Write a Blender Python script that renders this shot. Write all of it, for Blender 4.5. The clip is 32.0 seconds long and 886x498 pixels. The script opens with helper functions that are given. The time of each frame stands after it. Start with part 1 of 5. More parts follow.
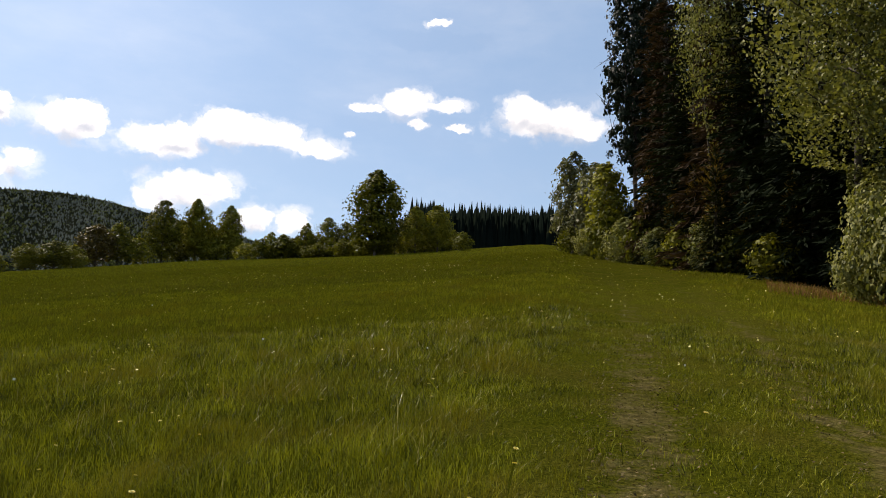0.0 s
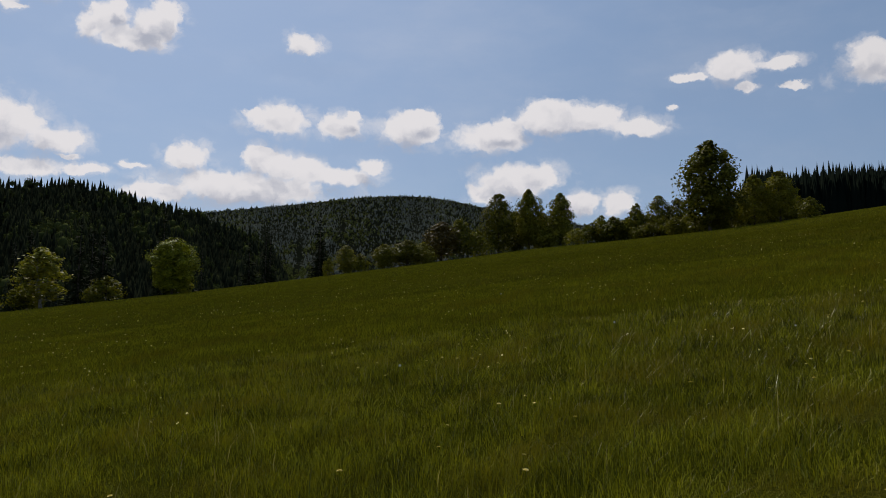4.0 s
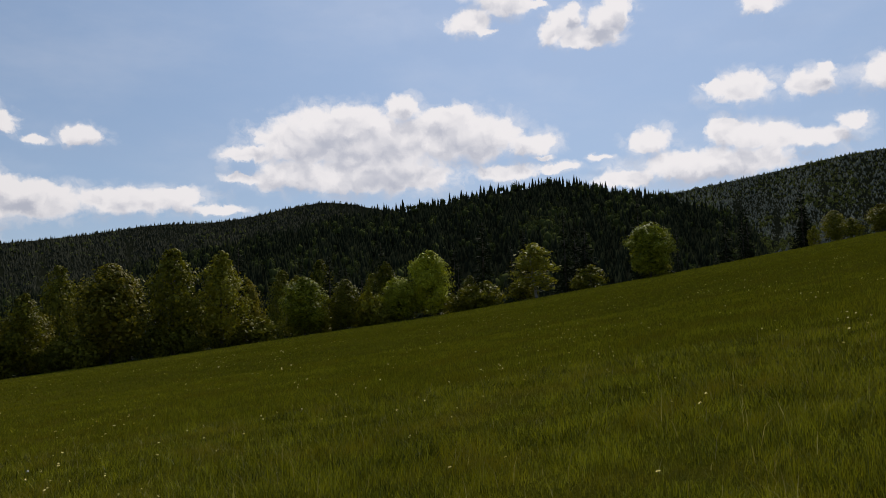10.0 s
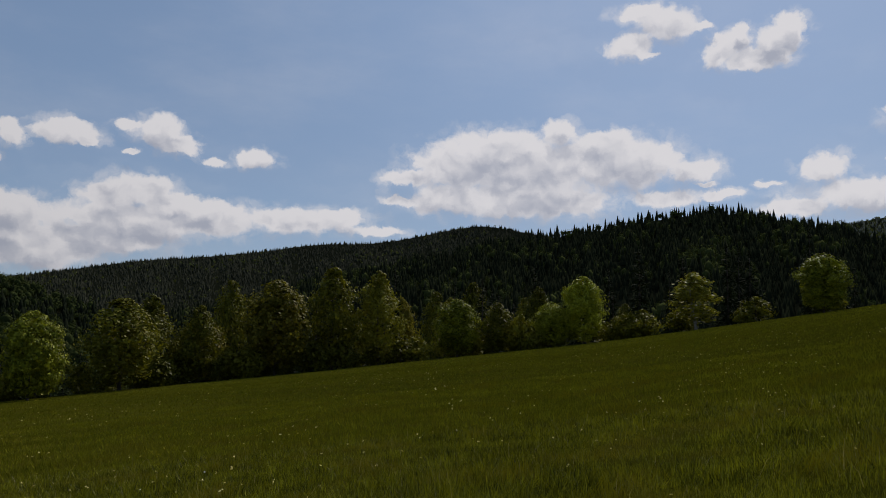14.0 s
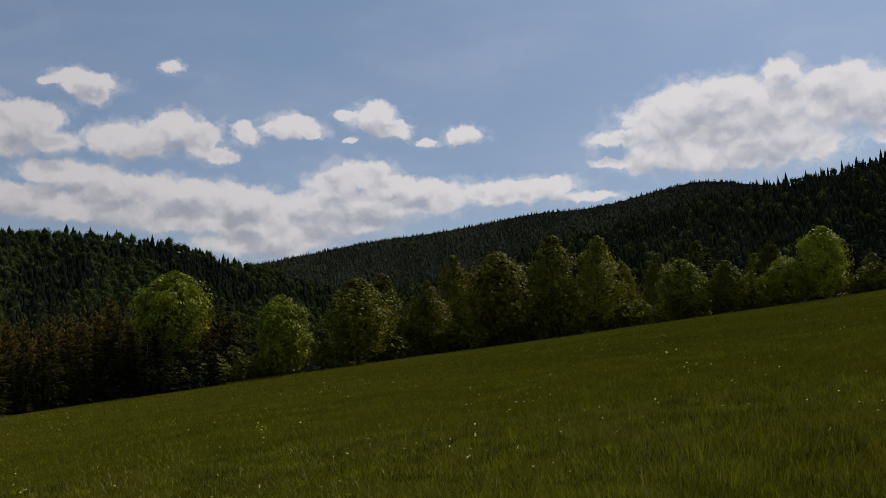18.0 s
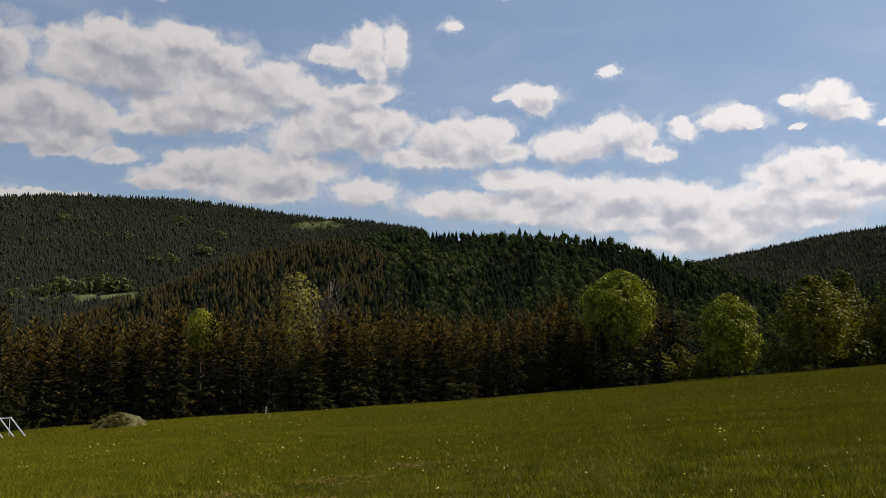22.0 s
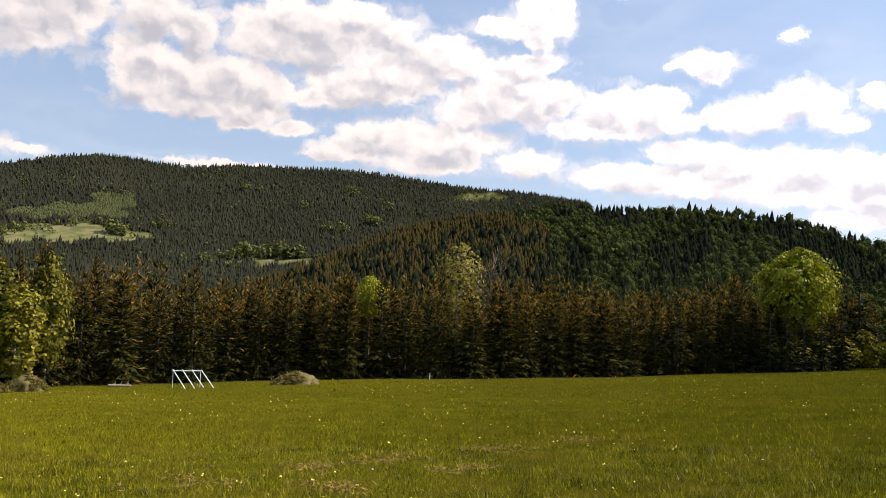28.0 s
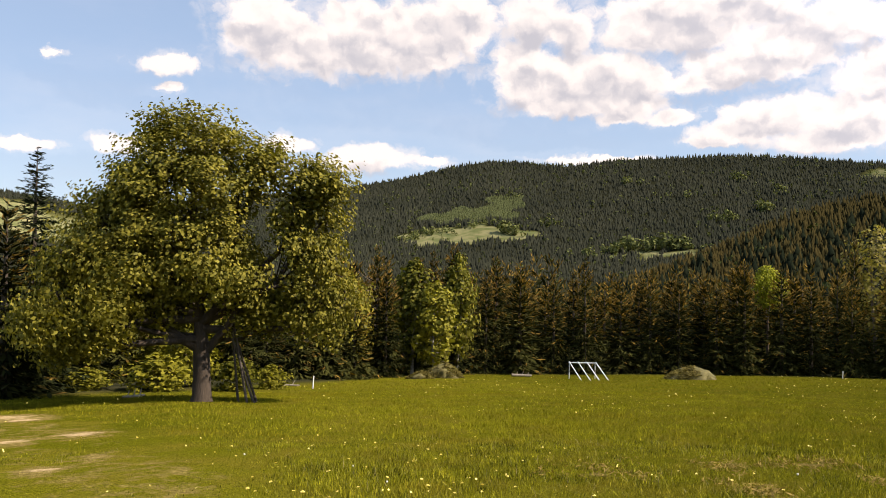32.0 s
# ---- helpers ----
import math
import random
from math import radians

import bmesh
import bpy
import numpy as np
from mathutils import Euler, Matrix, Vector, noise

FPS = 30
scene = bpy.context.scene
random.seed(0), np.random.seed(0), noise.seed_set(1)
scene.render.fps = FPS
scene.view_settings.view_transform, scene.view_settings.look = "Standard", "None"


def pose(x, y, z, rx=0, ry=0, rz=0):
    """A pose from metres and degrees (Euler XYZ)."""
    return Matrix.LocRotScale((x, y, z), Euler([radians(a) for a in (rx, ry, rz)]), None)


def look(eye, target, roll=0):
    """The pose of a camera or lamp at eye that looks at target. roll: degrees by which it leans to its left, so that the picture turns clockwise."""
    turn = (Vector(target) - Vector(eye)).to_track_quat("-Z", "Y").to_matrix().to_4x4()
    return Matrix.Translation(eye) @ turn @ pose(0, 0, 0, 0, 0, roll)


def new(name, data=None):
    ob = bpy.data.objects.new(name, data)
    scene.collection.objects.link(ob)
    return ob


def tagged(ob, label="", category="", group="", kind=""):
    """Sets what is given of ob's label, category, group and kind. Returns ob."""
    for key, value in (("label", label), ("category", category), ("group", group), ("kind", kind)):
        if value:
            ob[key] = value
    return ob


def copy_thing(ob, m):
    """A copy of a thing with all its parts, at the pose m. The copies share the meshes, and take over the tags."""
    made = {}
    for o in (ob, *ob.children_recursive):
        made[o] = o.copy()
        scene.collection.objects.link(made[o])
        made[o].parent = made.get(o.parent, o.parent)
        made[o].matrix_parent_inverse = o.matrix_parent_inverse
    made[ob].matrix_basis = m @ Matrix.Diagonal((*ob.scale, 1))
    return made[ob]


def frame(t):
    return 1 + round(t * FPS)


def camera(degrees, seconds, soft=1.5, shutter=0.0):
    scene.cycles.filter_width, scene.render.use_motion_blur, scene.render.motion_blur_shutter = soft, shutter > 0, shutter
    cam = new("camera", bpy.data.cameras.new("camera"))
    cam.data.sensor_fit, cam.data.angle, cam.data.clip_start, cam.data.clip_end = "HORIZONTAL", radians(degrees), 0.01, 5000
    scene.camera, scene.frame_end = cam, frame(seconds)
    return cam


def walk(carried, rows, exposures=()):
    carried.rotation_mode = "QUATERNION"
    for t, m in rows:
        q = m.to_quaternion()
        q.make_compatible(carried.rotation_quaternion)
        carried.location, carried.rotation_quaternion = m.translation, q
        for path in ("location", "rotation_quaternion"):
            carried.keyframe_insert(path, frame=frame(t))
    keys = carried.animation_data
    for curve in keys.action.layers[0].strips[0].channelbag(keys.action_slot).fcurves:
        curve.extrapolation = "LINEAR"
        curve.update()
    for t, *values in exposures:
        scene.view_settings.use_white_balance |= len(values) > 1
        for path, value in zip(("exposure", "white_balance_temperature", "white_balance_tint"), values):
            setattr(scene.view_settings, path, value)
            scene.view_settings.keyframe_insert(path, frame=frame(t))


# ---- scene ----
# ---------------------------------------------------------------- camera
cam = camera(57.0, 32.0, soft=0.9)
EYE = 1.6        # the lens stands this high over the grass at the origin
ARM = 0.55       # held in front of the body, which turns on the spot
# seconds, heading to the left of +y, pitch, roll
STAND = [(0.0, 0.00, 8.36, 1.89), (0.5, 0.98, 7.49, 1.74), (1.0, 3.22, 6.84, 1.42), (1.5, 4.93, 6.11, 1.14), (2.0, 7.21, 6.16, 0.82),
         (2.5, 11.29, 6.31, 0.58), (3.0, 16.62, 6.45, 0.64), (3.5, 20.63, 6.47, 0.60), (4.0, 23.01, 6.66, 0.54), (4.5, 24.47, 6.13, 0.83),
         (6.5, 27.34, 6.10, 1.10), (7.0, 28.11, 5.72, 0.85), (7.5, 29.32, 5.75, 0.75), (8.0, 31.48, 5.36, 0.33), (8.5, 35.99, 5.13, -0.66),
         (9.0, 41.98, 5.55, -0.74), (9.5, 48.83, 5.64, -1.32), (10.0, 55.50, 5.67, -1.79), (10.5, 60.48, 6.17, -1.37), (11.0, 63.75, 6.39, -0.87),
         (11.5, 65.88, 7.15, -0.16), (12.0, 65.55, 7.60, -0.53), (12.5, 64.19, 7.81, -0.16), (13.0, 64.35, 7.87, 0.53), (13.5, 65.20, 7.70, 0.94),
         (15.5, 70.00, 7.28, 0.13), (16.0, 71.40, 7.44, -0.16), (16.5, 73.61, 7.13, -0.42), (17.0, 75.93, 6.40, -0.40), (17.5, 78.30, 6.24, -0.05),
         (18.0, 81.37, 5.30, -1.59), (18.5, 84.92, 4.15, -1.93), (19.0, 88.98, 3.74, -0.96), (19.5, 93.30, 3.63, -1.93), (20.0, 98.58, 5.84, -0.64),
         (20.5, 105.27, 6.98, -1.56), (21.0, 110.02, 6.25, -1.69), (21.5, 111.82, 5.76, -1.55), (22.0, 111.64, 5.56, 0.08), (22.5, 110.95, 5.46, -0.04),
         (23.0, 112.90, 5.37, -0.20), (23.5, 115.85, 4.77, 0.34), (24.0, 118.08, 5.11, 1.55), (24.5, 119.31, 5.42, 2.20), (25.0, 119.41, 4.76, 2.61),
         (25.5, 119.63, 4.70, 1.41), (27.5, 121.77, 2.99, 1.19), (28.0, 123.00, 3.39, 2.15), (28.5, 126.10, 3.75, 2.61), (29.0, 130.74, 3.30, 1.56),
         (29.5, 134.66, 2.71, 0.92), (30.0, 137.91, 2.00, 0.04), (30.5, 141.00, 1.44, -0.32), (31.0, 143.79, 0.68, -0.41), (31.5, 147.26, 1.89, 1.06),
         (32.0, 149.47, 2.20, 0.96)]


def held(yaw, pitch, roll):
    a, p = radians(yaw), radians(pitch)
    eye = Vector((-math.sin(a) * ARM, math.cos(a) * ARM, EYE))
    ahead = Vector((-math.sin(a) * math.cos(p), math.cos(a) * math.cos(p), math.sin(p)))
    return look(eye, eye + ahead * 10, roll)


EXPOSURES = [(t, e, k + 90, 14.5 if t < 24 else 16 if t < 28 else 19) for t, e, k in ((0, 0.36, 6850), (1, 0.35, 6950), (2, 0.4, 7050), (3, -0.04, 6850), (4, -0.47, 6450), (7, -0.28, 6620), (10, -0.29, 6500), (13, -0.6, 6340), (17, -0.63, 6400), (20, -0.36, 6560),
                                              (22, -0.14, 6660), (23, -0.08, 6680), (24, 0.1, 6720), (25, 0.2, 6800), (28, 0.68, 7100), (32, 0.8, 7250))]
walk(cam, [(t, held(y, p, r)) for t, y, p, r in STAND], EXPOSURES)

# ---------------------------------------------------------------- sky and sun
SUN_AZ, SUN_EL = 44.0, 45.0      # heading to the left of +y, height
# clouds as heading, height, half width, half height, in degrees
CLOUDS_RIGHT = [(17.5, 11.5, 2.84, 0.95), (20.1, 10.5, 1.11, 0.68), (13.4, 9.8, 1.17, 0.78), (10.7, 9.8, 1.11, 0.71), (2.9, 18.3, 1.72, 0.76), (0.1, 18.3, 1.39, 0.34), (5.7, 17.9, 1.14, 0.23), (2.0, 17.0, 0.57, 0.27), (-0.8, 16.8, 0.81, 0.23), (-5.7, 18.0, 1.52, 0.76), (-7.3, 17.3, 2.96, 0.98), (-10.0, 16.8, 1.55, 0.56), (0.7, 23.9, 0.91, 0.22), (7.0, 16.0, 0.32, 0.12), (15.7, 16.0, 1.79, 0.83), (13.1, 15.6, 2.53, 0.72), (9.3, 14.9, 1.77, 0.54)]
CLOUDS_MID = [(46.3, 20.9, 1.18, 0.63), (44.4, 19.6, 1.87, 0.57), (42.6, 21.2, 1.07, 0.78), (47.0, 21.1, 0.66, 0.45), (51.8, 20.6, 0.95, 0.2), (32.9, 20.3, 0.93, 0.52), (34.6, 15.2, 2.2, 0.84), (36.2, 15.6, 1.11, 0.3), (30.4, 15.0, 1.54, 0.77), (29.5, 15.7, 0.65, 0.31), (25.4, 14.9, 2.03, 1.01), (24.6, 15.8, 1.14, 0.46), (19.8, 14.4, 2.47, 0.85), (18.6, 15.1, 1.19, 0.46), (40.7, 12.4, 1.53, 0.76), (35.9, 12.6, 1.26, 0.7), (34.0, 12.1, 2.39, 0.7), (30.8, 11.5, 2.61, 0.51), (36.8, 10.5, 5.47, 0.86), (42.5, 9.9, 2.06, 0.5), (28.2, 12.3, 0.89, 0.47), (44.5, 11.6, 0.66, 0.15)]
CLOUDS_BIG = [(62.6, 14.5, 4.08, 1.02), (58.2, 15.5, 1.42, 0.74), (55.0, 14.8, 2.23, 0.75), (69.0, 12.4, 1.61, 0.49), (65.0, 13.0, 3.43, 1.15), (59.6, 13.1, 5.13, 1.71), (53.6, 13.3, 3.68, 1.45), (49.1, 12.7, 1.79, 0.74), (60.7, 10.8, 6.84, 0.97), (69.2, 10.7, 1.53, 0.35), (65.6, 11.0, 2.71, 0.79), (50.8, 10.9, 2.36, 0.47), (47.3, 11.0, 1.52, 0.27), (47.2, 20.2, 0.89, 0.74), (45.2, 19.6, 1.38, 0.56), (43.4, 20.6, 1.31, 0.89), (45.6, 21.6, 0.65, 0.4), (33.2, 20.4, 1.0, 0.55), (15.2, 15.8, 1.95, 0.96), (16.9, 15.6, 0.8, 0.49)]
CLOUDS_LOW = [(50.5, 22.4, 1.74, 0.93), (52.3, 23.1, 1.81, 0.47), (52.9, 21.1, 1.58, 0.66), (48.2, 22.1, 0.68, 0.28), (91.9, 13.9, 1.96, 0.63), (90.4, 13.4, 0.74, 0.32), (86.1, 14.5, 1.64, 0.81), (84.8, 13.7, 1.38, 0.67), (88.1, 14.7, 0.84, 0.25), (82.6, 12.8, 0.74, 0.3), (87.8, 13.0, 0.49, 0.18), (79.6, 13.3, 1.3, 0.53), (83.2, 9.5, 3.47, 0.6), (76.8, 9.1, 4.25, 0.74), (73.3, 9.5, 1.58, 0.47), (70.9, 8.6, 1.91, 0.32), (86.9, 8.6, 6.95, 0.81), (48.2, 11.7, 0.66, 0.15), (44.4, 11.6, 0.77, 0.15)]
CLOUDS_LEFT = [(102.7, 12.6, 2.3, 0.78), (99.5, 13.5, 2.19, 0.77), (98.0, 12.7, 1.08, 0.77), (96.5, 11.7, 0.91, 0.42), (105.4, 16.2, 1.7, 0.5), (104.8, 15.4, 0.81, 0.42), (107.6, 16.0, 0.57, 0.23), (100.1, 17.4, 0.71, 0.3), (111.0, 20.8, 0.7, 0.26), (94.9, 13.4, 0.83, 0.64), (106.4, 10.3, 2.32, 0.55), (110.1, 8.7, 3.6, 0.63), (103.3, 9.6, 3.09, 0.67), (99.0, 9.2, 4.44, 0.74), (94.4, 8.5, 2.16, 0.61), (105.3, 8.2, 5.94, 0.63), (97.5, 7.5, 5.7, 0.7), (93.8, 6.1, 4.04, 0.76), (87.1, 10.7, 1.91, 0.69), (88.9, 9.9, 1.61, 0.66), (84.8, 10.0, 1.81, 0.43), (85.9, 8.5, 4.17, 0.79), (89.1, 7.3, 3.66, 0.81)]
CLOUDS_PILE = [(134.4, 19.0, 1.64, 0.62), (130.0, 19.3, 1.99, 0.6), (132.7, 17.9, 5.4, 1.13), (135.4, 17.0, 2.94, 0.9), (127.5, 18.0, 2.16, 0.95), (133.0, 16.4, 3.63, 0.78), (123.9, 16.5, 2.54, 1.12), (126.9, 15.6, 3.35, 0.82), (128.7, 14.4, 4.37, 0.81), (131.6, 13.4, 2.81, 0.44), (121.7, 16.1, 1.41, 0.83), (119.3, 18.7, 1.83, 0.56), (116.9, 19.6, 1.21, 0.9), (115.1, 19.3, 0.81, 0.98), (116.6, 17.9, 0.81, 0.76)]
CLOUDS_ROLL = [(117.2, 16.3, 1.92, 0.53), (118.8, 15.2, 2.22, 1.0), (118.4, 13.7, 4.16, 1.16), (115.6, 14.1, 1.85, 0.85), (121.4, 12.9, 2.18, 0.65), (111.2, 13.2, 2.51, 0.98), (108.8, 13.4, 1.94, 0.86), (112.4, 11.9, 3.62, 0.63), (107.2, 12.3, 1.53, 0.51), (127.2, 11.1, 3.49, 0.79), (129.1, 10.2, 2.81, 0.6), (123.1, 10.8, 3.36, 0.92), (124.2, 9.3, 3.32, 0.58), (117.3, 9.4, 2.05, 0.67), (130.8, 9.6, 1.69, 0.3), (134.0, 11.1, 1.15, 0.32), (131.7, 21.8, 0.71, 0.31), (107.6, 23.0, 2.47, 0.25)]
CLOUDS_FAR = [(148.3, 17.2, 1.24, 1.25), (143.2, 17.8, 1.97, 1.44), (140.7, 17.1, 1.55, 0.98), (144.0, 15.1, 1.94, 1.11), (144.2, 13.3, 1.26, 0.77), (141.2, 14.1, 3.48, 1.07), (138.0, 14.2, 2.9, 0.98), (140.0, 12.3, 3.87, 0.69), (136.7, 12.3, 2.12, 0.82), (137.4, 11.3, 1.74, 0.37), (133.6, 11.2, 1.06, 0.3), (135.7, 13.7, 1.86, 0.81), (138.7, 8.5, 3.2, 0.19)]
CLOUDS_END = [(161.7, 16.6, 2.68, 1.63), (158.6, 15.6, 3.32, 1.33), (155.5, 17.0, 3.09, 1.55), (152.3, 16.7, 3.04, 1.78), (149.1, 17.4, 2.33, 1.55), (155.0, 15.1, 2.18, 0.75), (150.3, 15.1, 1.68, 0.64), (163.1, 17.7, 1.74, 0.79), (147.8, 18.5, 1.36, 0.88), (168.5, 13.9, 1.57, 0.47), (168.4, 12.4, 0.72, 0.25), (175.5, 13.9, 0.48, 0.17), (176.8, 8.1, 1.57, 0.31), (171.4, 8.5, 1.3, 0.4), (160.0, 9.2, 1.46, 0.42), (154.3, 8.5, 2.61, 0.55), (156.1, 7.9, 2.28, 0.39), (150.1, 8.3, 0.96, 0.27)]
CLOUDS = CLOUDS_RIGHT + CLOUDS_MID + CLOUDS_BIG + CLOUDS_LOW + [(a, e, w * 1.14, h * 1.2) for a, e, w, h in CLOUDS_LEFT + CLOUDS_PILE + CLOUDS_ROLL + CLOUDS_FAR + CLOUDS_END]
# behind the viewer and overhead the sky goes on with the same scattered clouds
sky_rng = random.Random(5)
for n in range(16):
    CLOUDS.append((sky_rng.uniform(188, 318), sky_rng.uniform(9, 32), sky_rng.uniform(2, 6), sky_rng.uniform(0.8, 2.2)))


class Nodes:
    """Short hand for a node tree."""

    def __init__(self, tree):
        self.tree = tree
        tree.nodes.clear()

    def add(self, kind):
        return self.tree.nodes.new(kind)

    def link(self, a, b):
        self.tree.links.new(a, b)

    def put(self, socket, v):
        if hasattr(v, "is_linked"):
            self.link(v, socket)
        else:
            socket.default_value = v

    def math(self, op, a, b=0.0, c=None, clamp=False):
        n = self.add("ShaderNodeMath")
        n.operation, n.use_clamp = op, clamp
        self.put(n.inputs[0], a)
        self.put(n.inputs[1], b)
        if c is not None:
            self.put(n.inputs[2], c)
        return n.outputs[0]

    def vec(self, op, a, b=(0, 0, 0), c=None):
        n = self.add("ShaderNodeVectorMath")
        n.operation = op
        self.put(n.inputs[0], a)
        self.put(n.inputs[1], b)
        if c is not None:
            self.put(n.inputs[2], c)
        return n.outputs["Value" if op in ("LENGTH", "DOT_PRODUCT") else "Vector"]

    def noise(self, vector, scale, detail=4.0, rough=0.55, lac=2.0, color=False, distortion=0.0):
        n = self.add("ShaderNodeTexNoise")
        self.put(n.inputs["Vector"], vector)
        n.inputs["Scale"].default_value = scale
        n.inputs["Detail"].default_value = detail
        n.inputs["Roughness"].default_value = rough
        n.inputs["Lacunarity"].default_value = lac
        n.inputs["Distortion"].default_value = distortion
        return n.outputs["Color" if color else "Fac"]

    def span(self, v, a, b, c=0.0, d=1.0, smooth=True):
        n = self.add("ShaderNodeMapRange")
        n.interpolation_type = "SMOOTHSTEP" if smooth else "LINEAR"
        self.put(n.inputs[0], v)
        for i, x in enumerate((a, b, c, d)):
            n.inputs[i + 1].default_value = x
        return n.outputs[0]

    def mix(self, fac, a, b, mode="MIX"):
        n = self.add("ShaderNodeMix")
        n.data_type, n.blend_type = "RGBA", mode
        self.put(n.inputs[0], fac)
        for i, v in ((6, a), (7, b)):
            self.put(n.inputs[i], v if hasattr(v, "is_linked") else (*v, 1))
        return n.outputs[2]


def build_sky():
    world = bpy.data.worlds.new("sky")
    scene.world = world
    world.use_nodes = True
    N = Nodes(world.node_tree)
    sky = N.add("ShaderNodeTexSky")
    sky.sky_type, sky.sun_disc = "NISHITA", False
    sky.sun_elevation, sky.sun_rotation = radians(SUN_EL), radians(-SUN_AZ)
    sky.altitude, sky.air_density, sky.dust_density, sky.ozone_density = 600, 1.0, 0.9, 1.0
    way = N.add("ShaderNodeTexCoord").outputs["Generated"]
    sep = N.add("ShaderNodeSeparateXYZ")
    N.link(way, sep.inputs[0])
    az = N.math("MULTIPLY", N.math("ARCTAN2", N.math("MULTIPLY", sep.outputs[0], -1.0), sep.outputs[1]), 57.29578)
    az = N.math("ADD", N.math("WRAP", N.math("ADD", az, 41.0), 360.0, 0.0), -41.0)
    el = N.math("MULTIPLY", N.math("ARCSINE", sep.outputs[2]), 57.29578)
    comb = N.add("ShaderNodeCombineXYZ")
    N.link(az, comb.inputs[0])
    N.link(el, comb.inputs[1])
    place = comb.outputs[0]
    warp = N.vec("SUBTRACT", N.noise(place, 0.75, 6, 0.6, color=True), (0.5, 0.5, 0.5))
    bent = N.vec("MULTIPLY_ADD", warp, (1.9, 1.25, 0), place)

    def nearness(where):
        """Distance from the nearest cloud's middle, in its own half widths."""
        field = None
        for a, e, w, h in CLOUDS:
            w, h = w * 1.10, h * 1.22
            d = N.vec("LENGTH", N.vec("MULTIPLY_ADD", where, (1 / w, 1 / h, 0), (-a / w, -e / h, 0)))
            field = d if field is None else N.math("SMOOTH_MIN", field, d, 0.42)
        return field

    field = nearness(bent)
    higher = nearness(N.vec("ADD", bent, (-0.2, 1.1, 0)))
    puff = N.noise(bent, 0.6, 6, 0.56)
    swell = N.noise(bent, 0.42, 2, 0.45)
    swell_up = N.noise(N.vec("ADD", bent, (-0.15, 0.6, 0)), 0.42, 2, 0.45)
    dens = N.math("ADD", N.math("SUBTRACT", 1.08, field), N.math("MULTIPLY", N.math("SUBTRACT", puff, 0.5), 1.25))
    mask = N.span(dens, -0.12, 0.36)
    wisp = N.math("MULTIPLY", N.span(dens, -0.6, 0.1), N.span(N.noise(bent, 0.5, 4, 0.6), 0.38, 0.66, 0.0, 0.5))
    core = N.span(dens, 0.15, 0.95)
    # tops and puffs are lit, undersides and thick middles are grey
    lit = N.math("MULTIPLY_ADD", N.math("SUBTRACT", higher, field), 0.58, 0.84)
    lit = N.math("ADD", lit, N.math("MULTIPLY", N.math("SUBTRACT", swell, swell_up), 1.5))
    lit = N.math("SUBTRACT", lit, N.math("MULTIPLY", core, 0.50))
    lit = N.span(lit, 0.12, 1.0, 0.0, 1.0)
    # clouds scatter more light forward, on the sun's side of the sky
    sa, se = radians(SUN_AZ), radians(SUN_EL)
    toward = N.vec("DOT_PRODUCT", way, (-math.sin(sa) * math.cos(se), math.cos(sa) * math.cos(se), math.sin(se)))
    gain = N.span(toward, 0.1, 0.85, 0.70, 1.16)
    dim = N.math("ADD", N.span(toward, 0.1, 0.8, 0.75, 0.96), N.span(toward, 0.72, 0.98, 0.0, 0.3))
    cloud = N.vec("SCALE", N.mix(lit, CLOUD_SHADE, CLOUD_LIT))
    cloud.node.inputs["Scale"].default_value = 1.0
    N.link(gain, cloud.node.inputs["Scale"])
    haze = N.add("ShaderNodeVectorMath")
    haze.operation = "SCALE"
    haze.inputs[0].default_value = SKY_HAZE
    N.link(dim, haze.inputs["Scale"])
    thin = N.math("MULTIPLY", N.noise(N.vec("MULTIPLY", place, (0.6, 1.5, 0)), 0.1, 6, 0.6), 0.35)
    veil = N.span(thin, 0.12, 0.34, 0.0, 0.22)
    soft = N.mix(N.math("MAXIMUM", N.math("MULTIPLY", mask, 0.96), N.math("MAXIMUM", veil, wisp)), N.mix(0.5, sky.outputs[0], haze.outputs[0]), cloud)
    bg = N.add("ShaderNodeBackground")
    N.link(soft, bg.inputs[0])
    bg.inputs[1].default_value = SKY_STRENGTH
    N.link(bg.outputs[0], N.add("ShaderNodeOutputWorld").inputs[0])


SKY_STRENGTH = 0.1
SKY_HAZE = (3.2, 5.0, 7.5)     # light scattered about by a slightly hazy sky
CLOUD_LIT, CLOUD_SHADE = (9.0, 8.95, 8.9), (4.8, 5.15, 5.9)
build_sky()
sun = new("sun", bpy.data.lights.new("sun", "SUN"))
sun.data.energy, sun.data.angle, sun.data.color = 5.0, radians(0.53), (1.0, 0.94, 0.84)
sa, se = radians(SUN_AZ), radians(SUN_EL)
sun.matrix_world = look((-math.sin(sa) * math.cos(se) * 100, math.cos(sa) * math.cos(se) * 100, math.sin(se) * 100), (0, 0, 0))

